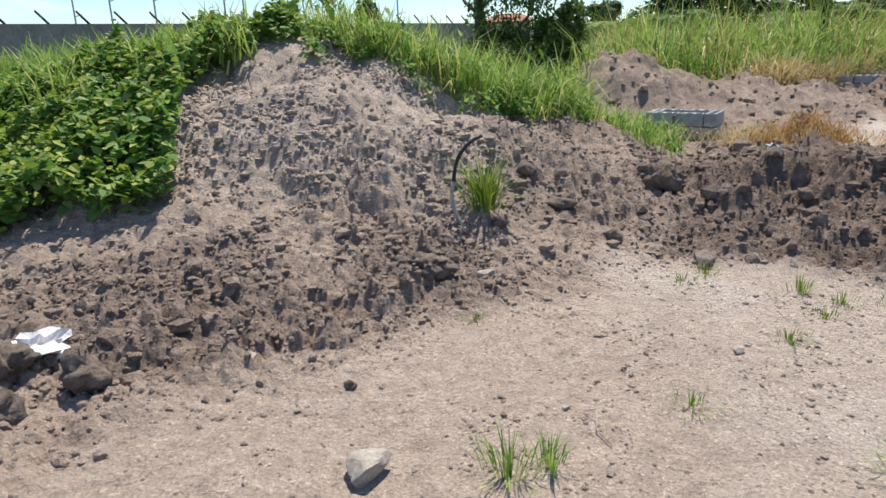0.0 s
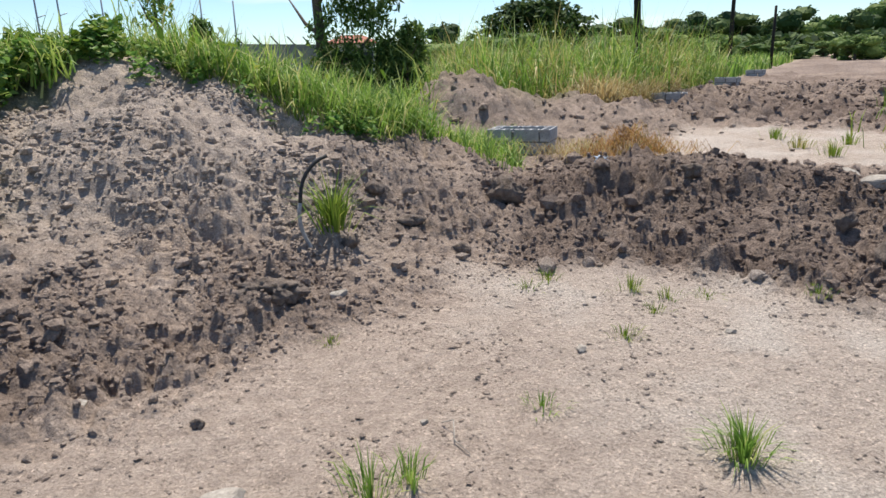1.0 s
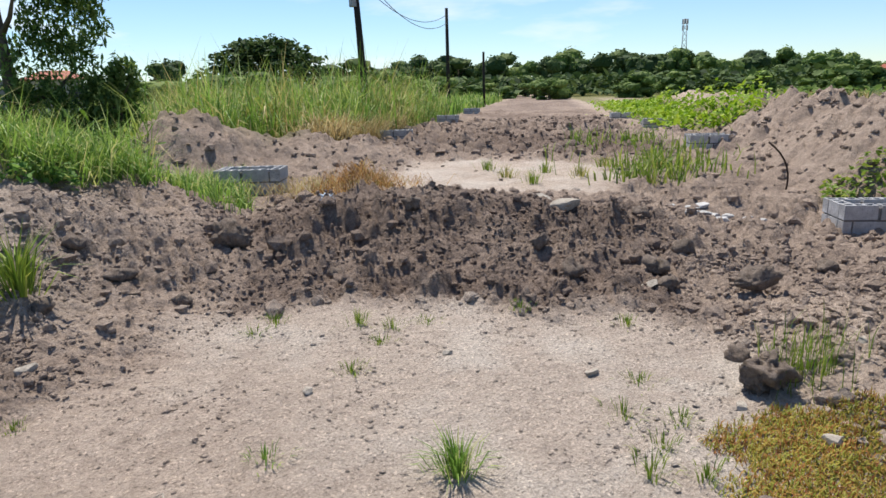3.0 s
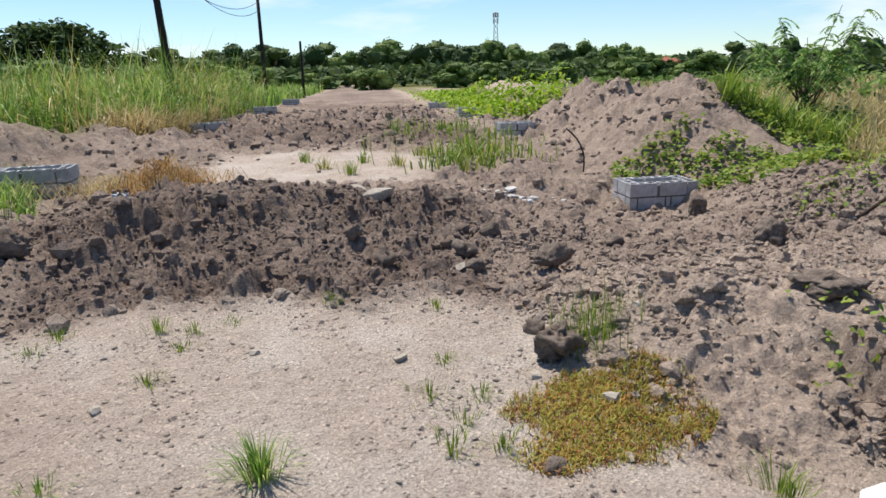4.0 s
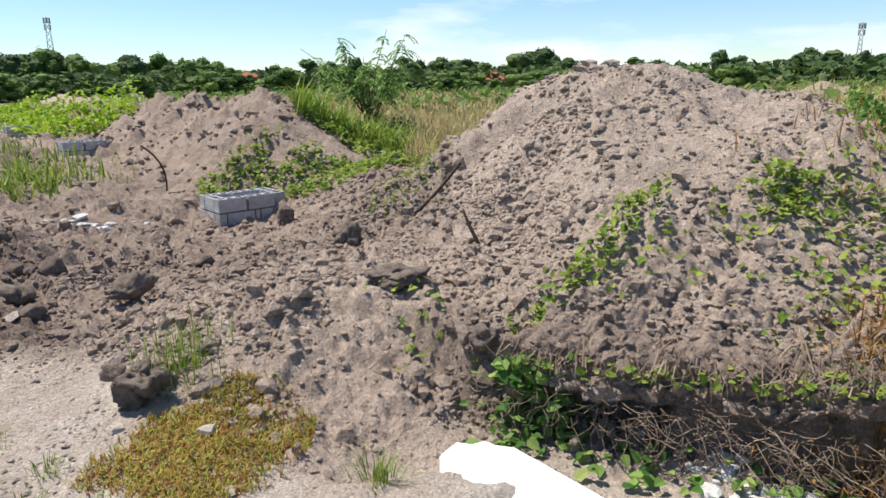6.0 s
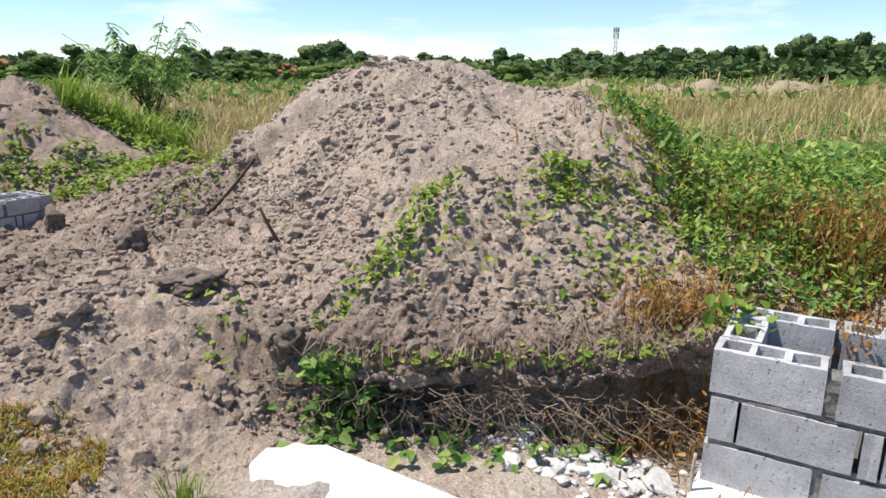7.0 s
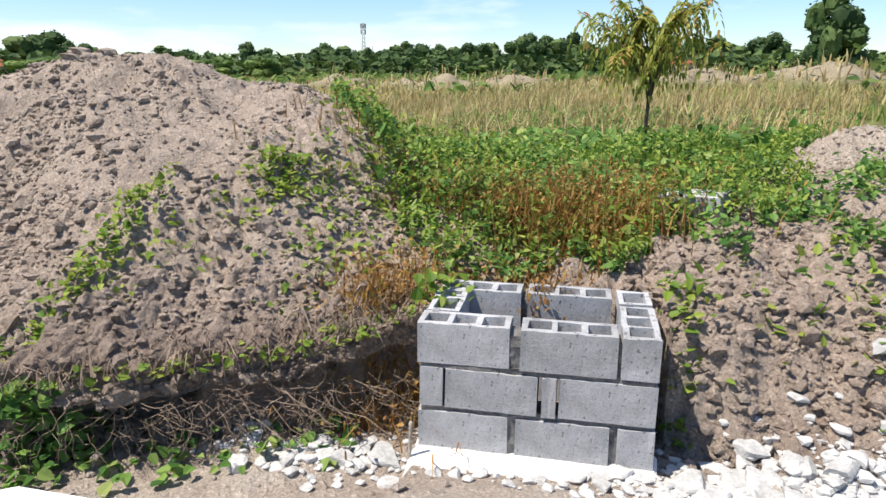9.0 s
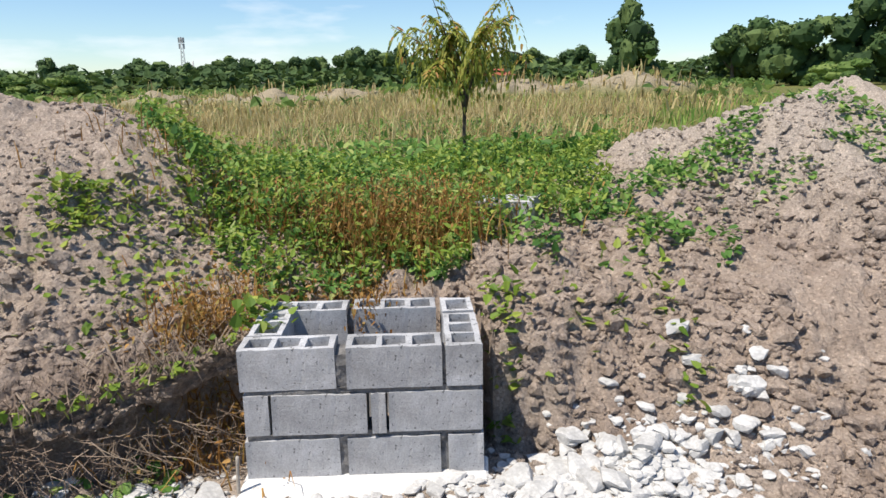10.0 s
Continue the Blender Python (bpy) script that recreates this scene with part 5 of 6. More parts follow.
dry_patch(0.3, 0.86, 0.25, 0.1, 240, 0.16, RUSTW, "dry leaves at the pit's back edge", 1.4)
# rusty sprig hanging into the pit
aa, bb, n = RNG.normal(0.5, 0.05, 160), RNG.normal(0.5, 0.05, 160), 160
p = np.stack([BOX.x + BE.x * aa + BN.x * bb, BOX.y + BE.y * aa + BN.y * bb, RNG.uniform(0.3, 0.52, n)], 1)
V, F = leaves(p, RNG.uniform(0.015, 0.04, n), 0.4, 0.5, tilt=RNG.normal(-1.1, 0.3, n))
stuff("dry_weeds", V, F, RUSTW, "rust-brown sprig hanging into the block pit", "dry weeds")
aa, bb, n = np.concatenate([RNG.normal(0.0, 0.06, 60), RNG.normal(0.12, 0.04, 14)]), np.concatenate([RNG.normal(0.45, 0.1, 60), RNG.normal(0.3, 0.05, 14)]), 74
p = np.stack([BOX.x + BE.x * aa + BN.x * bb, BOX.y + BE.y * aa + BN.y * bb, np.concatenate([RNG.uniform(0.4, 0.52, 60), RNG.uniform(0.3, 0.45, 14)])], 1)
V, F = leaves(p, RNG.uniform(0.04, 0.075, n), 0.8, 0.6)
stuff("creeper", V, F, LEAF_LIME, "creeper climbing over the block pit's corner", "creeper")
# bare roots on the bank
bits = []
for k in range(300):
    a0 = RNG.uniform(-1.3, -0.1) if k > 50 else RNG.uniform(-1.9, -1.3)
    b0 = np.interp(a0, [-2.0, -1.8, -1.14, -0.4, 0], [-0.5, -0.45, -0.14, 0.2, 0.4]) + RNG.uniform(-0.16, -0.04)
    z0 = RNG.uniform(-0.08, 0.1)
    ang, bend, step = RNG.uniform(-3.1, 0.3), RNG.normal(0, 0.5), RNG.uniform(0.02, 0.07)
    pts = []
    a_, z_ = a0, z0
    for t in range(6):
        px, py = along(a_, b0 - 0.012 * t)
        pts.append((px, py, z_))
        a_, z_ = a_ + step * math.cos(ang), max(z_ + step * math.sin(ang) * 0.8, -0.2)
        ang += bend * 0.6 + RNG.normal(0, 0.35)
    bits.append(tube(pts, [0.0021, 0.002, 0.0018, 0.0015, 0.0012, 0.0008], 4))
V, F = join(bits)
stuff("roots", V, F, ROOT, "tangle of dry bare roots hanging from the bank", "roots")
# matted dry stems and leaves on top of the bank's lip
aa = RNG.uniform(-1.7, -0.1, 900)
bb = np.interp(aa, [-2.7, -1.8, -1.14, -0.4, 0], [-0.63, -0.45, -0.14, 0.22, 0.45]) + RNG.uniform(-0.16, 0.25, 900)
p = np.stack([BOX.x + BE.x * aa + BN.x * bb, BOX.y + BE.y * aa + BN.y * bb, np.interp(aa, [-1.7, -0.6, 0], [0.18, 0.22, 0.35]) + RNG.uniform(-0.02, 0.05, 900)], 1)
p[:, 2] = np.maximum(p[:, 2], ground_z(p[:, 0], p[:, 1]) + 0.005)
V, F = blades(p[:560], RNG.uniform(0.08, 0.26, 560), RNG.uniform(0.004, 0.008, 560), RNG.uniform(1.1, 1.9, 560))
stuff("dry_weeds", V, F, ROOT, "matted dry stems hanging over the bank's lip", "dry weeds")
V, F = leaves(p[560:], RNG.uniform(0.025, 0.06, 340), 0.75, 0.6)
stuff("creeper", V, F, LEAF_LIME, "sparse creeper leaves on the bank's lip", "creeper")
# straw on the field and far weeds
x, y = sector(26000, 80, 152, 9.5, 26)
k = (np.hypot((x - 7.35) / 3.6, (y + 1.65) / 2.7) > 1.0) & (fbm(x * 0.25, y * 0.25, 3, 310) > -0.35)
x, y = keep(x, y, k)
p = on_ground(x, y, 0.0)
V, F = blades(p, RNG.uniform(0.35, 0.75, len(p)), RNG.uniform(0.012, 0.03, len(p)), RNG.uniform(0.1, 0.9, len(p)))
stuff("dry_grass", V, F, STRAW, "pale dry grass covering the field", "dry grass")
x, y = sector(16000, 62, 158, 24, 70)
p = on_ground(x, y, 0.0)
V, F = blades(p, RNG.uniform(0.4, 0.8, len(p)), RNG.uniform(0.05, 0.12, len(p)), RNG.uniform(0.1, 0.9, len(p)))
k = np.repeat(fbm(x * 0.06, y * 0.06, 3, 311) > 0.0, 1)
stuff("dry_grass", V, F, STRAW, "dry grass on the far field", "dry grass")
x, y = clumpy(*sector(9000, 60, 160, 30, 95), 0.07, 0.02, 312)
p = thick(x, y, 0.8)
V, F = leaves(p, RNG.uniform(0.3, 0.7, len(p)), 0.7, 0.6)
stuff("weeds", V, F, MIDF, "green weeds and bushes across the far field", "weeds")
x, y = clumpy(*sector(3200, 120, 172, 12, 32), 0.15, 0.0, 313)
p = on_ground(x, y, 0.0)
V, F = blades(p, RNG.uniform(0.3, 0.7, len(p)), RNG.uniform(0.02, 0.05, len(p)), RNG.uniform(0.1, 0.9, len(p)))
stuff("weeds", V, F, GRASS, "green grass behind the pale heap", "grass")
# succulent groundcover
n = 11000
t, u = RNG.uniform(0, 2 * np.pi, n), np.sqrt(RNG.uniform(0, 1, n))
c, s = math.cos(radians(-12)), math.sin(radians(-12))
ex, ey = 0.62 * u * np.cos(t), 0.40 * u * np.sin(t)
x, y = 2.98 + ex * c - ey * s, 1.0 + ex * s + ey * c
k = u + 0.45 * noise2(x * 3, y * 3, 314) + RNG.normal(0, 0.12, n) < 0.85
x, y = keep(x, y, k)
p = on_ground(x, y, 0.0)
V, F = blades(p, RNG.uniform(0.02, 0.06, len(p)), RNG.uniform(0.004, 0.008, len(p)), RNG.uniform(0.3, 1.4, len(p)))
stuff("groundcover", V, F, OCHRE, "matted ochre and green succulent groundcover", "groundcover")
x, y = 3.62 + RNG.normal(0, 0.14, 170), 1.45 + RNG.normal(0, 0.09, 170)
p = on_ground(x, y, 0.0)
V, F = blades(p, RNG.uniform(0.08, 0.26, len(p)), 0.006, RNG.uniform(0.05, 0.5, len(p)))
stuff("weeds", V, F, LEAF_LIME, "thin green grass beside the large clod", "grass")
# orange straw heap
n = 700
x, y = polar(26.0, 10.4)
px, py = x + RNG.normal(0, 0.45, n), y + RNG.normal(0, 0.3, n)
p = on_ground(px, py, 0.02) + np.stack([np.zeros(n), np.zeros(n), 0.3 * np.exp(-((px - x) ** 2 + (py - y) ** 2) / 0.1)], 1)
V, F = blades(p, RNG.uniform(0.2, 0.6, n), RNG.uniform(0.006, 0.013, n), RNG.uniform(1.2, 1.75, n))
stuff("straw_heap", V, F, RUSTW, "heap of orange dry straw on dark earth", "straw")
x, y = polar(22.0, 10.6)
n = 350
px, py = x + RNG.normal(0, 0.6, n), y + RNG.normal(0, 0.35, n)
V, F = blades(on_ground(px, py, 0.02), RNG.uniform(0.2, 0.6, n), RNG.uniform(0.006, 0.013, n), RNG.uniform(1.0, 1.5, n))
stuff("straw_heap", V, F, STRAW, "scattered pale straw beside a half-buried pit", "straw")

# ---- grass tufts that stand alone ----


def tuft(x, y, hi, n, label, material=GRASS, spread=0.05, wide=0.006):
    r_ = np.abs(RNG.normal(0, spread, n))
    t = RNG.uniform(0, 2 * np.pi, n)
    p = np.stack([r_ * np.cos(t), r_ * np.sin(t), np.full(n, -0.01)], 1)
    V, F = blades(p, hi * RNG.uniform(0.5, 1.1, n), wide * RNG.uniform(0.7, 1.3, n), np.clip(0.25 + r_ / spread * 0.3 + RNG.normal(0, 0.15, n), 0.05, 1.4), t)
    me = mesh_np("grass_tuft", V, F, False)
    me.materials.append(material)
    ob = new("grass_tuft", me)
    ob.matrix_world = pose(x, y, gz(x, y), 0, 0, 0)
    return tagged(ob, label, "grass tuft", "grass tufts on the flat")


tuft(1.69, 1.82, 0.2, 190, "thick green grass tuft on the trodden flat", spread=0.045)
tuft(0.27, 1.93, 0.17, 70, "green grass tuft on the trodden flat", spread=0.06)
tuft(0.42, 1.98, 0.15, 50, "green grass tuft on the trodden flat", spread=0.05)
tuft(0.34, 4.85, 0.5, 120, "tall lime-green grass tuft beside a bent hose", LEAF_LIME, 0.07, 0.014)
for k, (x0, y0, hi, m_) in enumerate(((1.08, 2.38, 0.08, GRASS), (1.8, 3.01, 0.09, LEAF_LIME), (2.95, 1.95, 0.07, LEAF_LIME), (2.6, 1.75, 0.09, LEAF_LIME), (2.75, 1.55, 0.08, LEAF_LIME), (2.3, 1.35, 0.09, LEAF_LIME), (2.5, 1.45, 0.07, LEAF_LIME), (2.45, 1.2, 0.09, LEAF_LIME), (2.6, 0.95, 0.06, LEAF_LIME),
                                     (1.55, 3.9, 0.07, LEAF_LIME), (1.75, 4.05, 0.1, LEAF_LIME), (2.2, 3.7, 0.12, LEAF_LIME), (2.35, 3.5, 0.09, LEAF_LIME), (2.15, 3.3, 0.07, LEAF_LIME), (2.6, 3.45, 0.06, LEAF_LIME), (3.2, 3.2, 0.07, LEAF_LIME), (3.55, 2.55, 0.08, LEAF_LIME), (2.9, 0.25, 0.16, LEAF_LIME), (2.85, 0.2, 0.1, LEAF_LIME), (0.2, 3.4, 0.05, LEAF_LIME))):
    tuft(x0, y0, hi, 55, "small tuft of pale green grass on the flat", m_, 0.055, 0.005)
for k, (p0, q0) in enumerate(((-0.3, 12.0), (0.4, 12.4), (1.0, 11.6), (1.7, 11.2), (2.0, 10.7), (0.2, 11.0), (2.3, 12.2), (-0.7, 12.8), (1.5, 13.2), (2.6, 14.5), (3.0, 13.6))):
    x0, y0 = road(p0, q0)
    tuft(x0, y0, 0.26, 60, "yellow-green grass tuft on the level strip", LEAF_LIME if k % 2 else GRASSY, 0.12, 0.012)
# dead twig and weed stalks
bar("twig", [(0.62, 2.35, gz(0.62, 2.35) + 0.01), (0.66, 2.3, gz(0.66, 2.3) + 0.05), (0.64, 2.2, gz(0.64, 2.2) + 0.015), (0.68, 2.1, gz(0.68, 2.1) + 0.008)], [0.003, 0.003, 0.003, 0.002], STONE, "thin dry twig on the flat", "twig", 5)

# ---- trees ----


def crown_mesh(name, blobs, per, size, material, seed, aspect=0.6, droop=0.6):
    """A crown of many leaf clumps on the shells of uneven lobes."""
    r_ = np.random.default_rng(seed)
    ps = []
    for (cx, cy, cz), (rx, ry, rz) in blobs:
        n = per
        d = r_.normal(size=(n, 3))
        d /= np.linalg.norm(d, axis=1)[:, None]
        rad = r_.uniform(0.55, 1.05, n)[:, None] * (1 + 0.25 * np.sin(d[:, 0:1] * 5 + seed) * np.cos(d[:, 1:2] * 4))
        ps.append(np.array([cx, cy, cz]) + d * rad * np.array([rx, ry, rz]))
    p = np.vstack(ps)
    V, F = leaves(p, size * r_.uniform(0.6, 1.3, len(p)), aspect, droop)
    me = mesh_np(name, V, F, False)
    me.materials.append(material)
    return me


def trunk_bm(hi, r0, lean=(0, 0), limbs=5, seed=1, start=0.45, reach=0.35):
    rnd = random.Random(seed)
    bm = bmesh.new()
    top = Vector((lean[0], lean[1], hi))
    tube_bm(bm, [Vector((0, 0, -0.3)), top * 0.3 + Vector((0.03 * hi * rnd.uniform(-1, 1), 0, 0)), top * 0.65, top], [r0 * 1.2, r0, r0 * 0.7, r0 * 0.25], 8)
    for k in range(limbs):
        t = start + (0.95 - start) * k / max(1, limbs - 1)
        a = 2.4 * k + rnd.uniform(-0.4, 0.4)
        b = top * t
        e = b + Vector((math.cos(a), math.sin(a), 0.7)) * hi * reach * (1.1 - 0.5 * t)
        tube_bm(bm, [b, b.lerp(e, 0.5) + Vector((0, 0, -0.03 * hi)), e], [r0 * 0.45, r0 * 0.3, r0 * 0.1], 6)
    return bm


def tree(name, x, y, trunk, crown, label, category, group="", turn=0.0, scale=1.0, z=None):
    t = thing(name, pose(x, y, gz(x, y) if z is None else z, 0, 0, turn) @ Matrix.Scale(scale, 4), label, category, group)
    part("trunk", trunk, BARK, t)
    part("crown", crown, DARKF, t)
    return t


def full_crown(blobs, material, seed):
    """A dense crown seen from afar: lumpy lobes, with leaf clumps standing out of them."""
    v, f = ICO[2]
    bits = []
    for j, (c, rad) in enumerate(blobs):
        d = np.array([1 + 0.35 * noise.noise(Vector(q) * 2.1 + Vector((seed, j, 0))) + 0.3 * noise.noise(Vector(q) * 5.0 + Vector((j, seed, 3))) for q in v])
        tri = np.concatenate([f, f[:, 2:3]], 1)
        bits.append((np.array(c) + v * d[:, None] * np.array(rad) * 0.86, tri))
    r_ = np.random.default_rng(seed)
    ps = []
    for c, rad in blobs:
        d = r_.normal(size=(75, 3))
        d /= np.linalg.norm(d, axis=1)[:, None]
        ps.append(np.array(c) + d * r_.uniform(0.8, 1.06, 75)[:, None] * np.array(rad))
    p = np.vstack(ps)
    bits.append(leaves(p, 0.5 * r_.uniform(0.6, 1.3, len(p)), 0.8, 0.6))
    V, F = join(bits)
    me = bpy.data.meshes.new("crown")
    me.from_pydata(V.tolist(), [], [tuple(dict.fromkeys(q)) for q in F.tolist()])
    me.materials.append(material)
    return me


# far woods: a few shapes, repeated
FAR = []
for k in range(6):
    rnd = random.Random(k + 5)
    blobs = []
    for j in range(13):
        a = rnd.uniform(0, 6.3)
        rr = rnd.uniform(0.2, 1.0)
        blobs.append(((rr * 3.4 * math.cos(a), rr * 3.4 * math.sin(a), rnd.uniform(1.6, 7.4) - rr * 0.9), (rnd.uniform(1.3, 2.3), rnd.uniform(1.3, 2.3), rnd.uniform(1.1, 1.8))))
    bm = trunk_bm(5.5, 0.28, (0.3, 0.1), 5, k)
    tm = bpy.data.meshes.new("trunk")
    bm.to_mesh(tm)
    bm.free()
    tm.materials.append(BARK)
    FAR.append((tm, full_crown(blobs, DARKF, k + 11), full_crown(blobs, MIDF, k + 31)))


def far_tree(az, r, hi, k, green=False, wide=1.0):
    x0, y0 = polar(az, r)
    t = thing("tree", pose(x0, y0, -0.3, 0, 0, az * 37 % 360) @ Matrix.Diagonal((hi / 9 * wide, hi / 9 * wide, hi / 9, 1)), "dark green broad-crowned tree in the far tree line", "tree", "trees of the far tree line")
    part("trunk", FAR[k][0], BARK, t)
    part("crown", FAR[k][2 if green else 1], DARKF, t)


rnd = random.Random(3)
az = 24.0
while az < 172:
    hi = float(np.interp(az, [24, 30, 36, 46, 58, 64, 72, 85, 95, 110, 120, 130, 140, 146, 152, 160, 170], [6.5, 9.0, 9.5, 9.0, 8.5, 7.0, 6.0, 6.5, 6.0, 5.6, 7.6, 9.0, 8.6, 7.0, 5.0, 7.5, 9.0]))
    far_tree(az + rnd.uniform(-0.4, 0.4), rnd.uniform(125, 165), hi * rnd.uniform(0.78, 1.22), rnd.randrange(6), 40 < az < 70 and rnd.random() < 0.5, rnd.uniform(0.8, 1.25))
    az += rnd.uniform(0.85, 1.4)
for k in range(60):
    az = rnd.uniform(22, 172)
    far_tree(az, rnd.uniform(85, 115), rnd.uniform(2.4, 4.2), rnd.randrange(6), True, 1.5)
far_tree(150.0, 95, 12.5, 2, False, 0.62)
far_tree(149.6, 95, 8.5, 1, False, 0.95)
for a0, h0 in ((157.0, 9.5), (159.6, 12.0), (162.0, 11.0), (164.6, 13.0), (167.5, 11.0)):
    far_tree(a0, 105, h0, int(a0) % 6, False, 0.9)
far_tree(87.0 + 3.0, 120, 8.8, 3)
x, y = sector(10000, 2, 174, 105, 135)
p = thick(x, y, 3.4)
V, F = leaves(p, RNG.uniform(0.8, 1.7, len(p)), 0.8, 0.6)
stuff("undergrowth", V, F, DARKF, "dark undergrowth at the foot of the tree line", "undergrowth")
# wide umbrella-crowned tree and its round neighbour
blobs = [((6.0 * math.cos(a) * q, 4.5 * math.sin(a) * q, 8.6 - 3.2 * q * q + 0.4 * math.sin(3 * a)), (2.8, 2.4, 1.1)) for q in (0.35, 0.7, 1.0) for a in np.linspace(0, 6.28, 9)[:-1]]
x0, y0 = polar(20.0, 92)
tree("tree", x0, y0, trunk_bm(6.5, 0.4, (0.5, 0), 7, 4, 0.4, 0.7), crown_mesh("crown", blobs, 260, 0.6, DARKF, 51, 0.8, 0.5), "wide flat-crowned tree beyond the tall grass", "tree", z=-1.7, scale=1.08)
x0, y0 = polar(12.2, 85)
far_tree(12.2, 85, 8.6, 4, False, 0.75)
far_tree(26.5, 95, 7.4, 0, False, 1.2)
far_tree(8.0, 80, 4.5, 1, True, 1.2)
for k in range(22):
    far_tree(2.0 + 1.35 * k, 66 + 9 * (k % 3), 2.6 + 0.7 * (k * 7 % 4), k % 6, True, 1.7)
# dark feathery tree beside the tall grass
x0, y0 = polar(2.5, 17.5)
blobs = [((0.4, 0, 2.2), (1.0, 0.9, 1.1)), ((0.9, 0.2, 3.2), (0.9, 0.8, 0.9)), ((0.1, -0.2, 1.2), (0.9, 0.9, 0.9)), ((1.1, 0, 4.2), (0.9, 0.8, 0.9)), ((0.2, 0.3, 4.6), (0.8, 0.8, 0.8)), ((1.5, 0.1, 1.4), (0.5, 0.5, 0.9)), ((-0.5, 0.1, 4.4), (0.6, 0.6, 0.5)), ((0.7, 0, 0.6), (0.8, 0.8, 0.6))]
tree("tree", x0, y0, trunk_bm(5.5, 0.15, (-0.45, 0.2), 6, 8, 0.25, 0.3), crown_mesh("crown", [((a_[0] + 0.05, a_[1], a_[2]), b_) for a_, b_ in blobs], 1700, 0.15, MIDF, 52, 0.4, 0.9), "dark feathery-leaved tree rising from tall grass", "tree")
x0, y0 = polar(8.3, 17.0)
tree("tree", x0, y0, trunk_bm(1.9, 0.05, (0.1, 0), 4, 9), crown_mesh("crown", [((0, 0, 1.2), (0.5, 0.5, 0.8)), ((0.2, 0, 1.9), (0.35, 0.35, 0.5)), ((-0.2, 0.1, 0.7), (0.5, 0.5, 0.6))], 900, 0.16, MIDF, 53, 0.4, 0.9), "small leafy tree at the tall grass", "tree")
x0, y0 = polar(-4.6, 16.0)
tree("tree", x0, y0, trunk_bm(2.2, 0.05, (-0.6, 0), 4, 10), crown_mesh("crown", [((-0.1, 0, 1.1), (0.7, 0.5, 0.5)), ((-0.5, 0, 1.7), (0.5, 0.4, 0.4)), ((-0.8, 0, 2.2), (0.25, 0.25, 0.35))], 700, 0.15, MIDF, 54, 0.4, 0.9), "slanting leafy sapling at the tall grass", "tree")
x0, y0 = polar(-11.0, 13.0)
tree("tree", x0, y0, trunk_bm(2.5, 0.06, (0.1, 0), 4, 12), crown_mesh("crown", [((0, 0, 1.8), (0.4, 0.4, 0.7)), ((0.15, 0, 2.5), (0.25, 0.25, 0.5))], 300, 0.14, GRASS, 55, 0.3, 1.0), "vine-wrapped stump behind the mound", "tree")


def frond_tree(x, y, hi, spread, stems, material, label, seed, leaflet, hang, count, low=0.28):
    """A young tree of thin stems with long hanging compound leaves."""
    rnd = random.Random(seed)
    r_ = np.random.default_rng(seed)
    t = thing("young_tree", pose(x, y, gz(x, y) - 0.05), label, "young tree")
    bm = bmesh.new()
    tube_bm(bm, [(0, 0, -0.1), (0.02, 0, hi * 0.3), (-0.01, 0.01, hi * 0.6)], [0.014 * hi, 0.011 * hi, 0.008 * hi], 7)
    ps, ds = [], []
    for k in range(stems):
        a = 2.4 * k + rnd.uniform(-0.3, 0.3)
        z0 = hi * rnd.uniform(low, low + 0.32)
        out = spread * rnd.uniform(0.35, 1.0)
        tipz = hi * (0.62 + 0.42 * rnd.random()) * (1.0 if out < 0.7 * spread else 0.88)
        e = Vector((out * math.cos(a), out * math.sin(a), tipz))
        b = Vector((0, 0, z0))
        m = b.lerp(e, 0.5) + Vector((0, 0, 0.08 * hi))
        tube_bm(bm, [b, m, e], [0.006 * hi, 0.004 * hi, 0.002 * hi], 5)
        for j in range(count):
            u = rnd.uniform(0.3, 1.0)
            c = b.lerp(m, u * 2) if u < 0.5 else m.lerp(e, u * 2 - 1)
            fa = rnd.uniform(0, 6.3)
            ln = hi * rnd.uniform(0.1, 0.2)
            for i in range(9):
                s = i / 8.0
                q = c + Vector((math.cos(fa), math.sin(fa), 0)) * ln * s * 0.75 + Vector((0, 0, -hang * ln * s * s + 0.12 * ln * s))
                for side in (-1, 1):
                    ps.append(tuple(q + Vector((-math.sin(fa), math.cos(fa), 0)) * side * leaflet * 0.4))
                    ds.append((fa + side * 1.0, -0.25 - 0.9 * hang * s))
    part("trunk", bm, BARK, t)
    p, d = np.array(ps), np.array(ds)
    V, F = leaves(p, leaflet * r_.uniform(0.7, 1.2, len(p)), 0.32, 0.3, yaw=d[:, 0], tilt=d[:, 1])
    me = mesh_np("crown", V, F, False)
    me.materials.append(material)
    part("crown", me, material, t)
    return t


frond_tree(4.75, -5.15, 1.62, 0.78, 17, OLIVEF, "young tree with hanging yellow-green compound leaves", 5, 0.07, 1.35, 11, 0.36)
x0, y0 = polar(76.8, 17.0)
frond_tree(x0, y0, 2.6, 1.7, 24, LEAF_DEEP, "feathery green shrub on the edge of the dry field", 6, 0.12, 0.5, 9, 0.04)
x0, y0 = polar(79.0, 15.5)
tree("shrub", x0, y0, trunk_bm(0.5, 0.03, (0, 0), 4, 14), crown_mesh("crown", [((0, 0, 0.3), (0.6, 0.5, 0.35)), ((0.4, 0, 0.25), (0.4, 0.4, 0.3))], 350, 0.09, DARKF, 56), "low dark green shrub", "shrub")

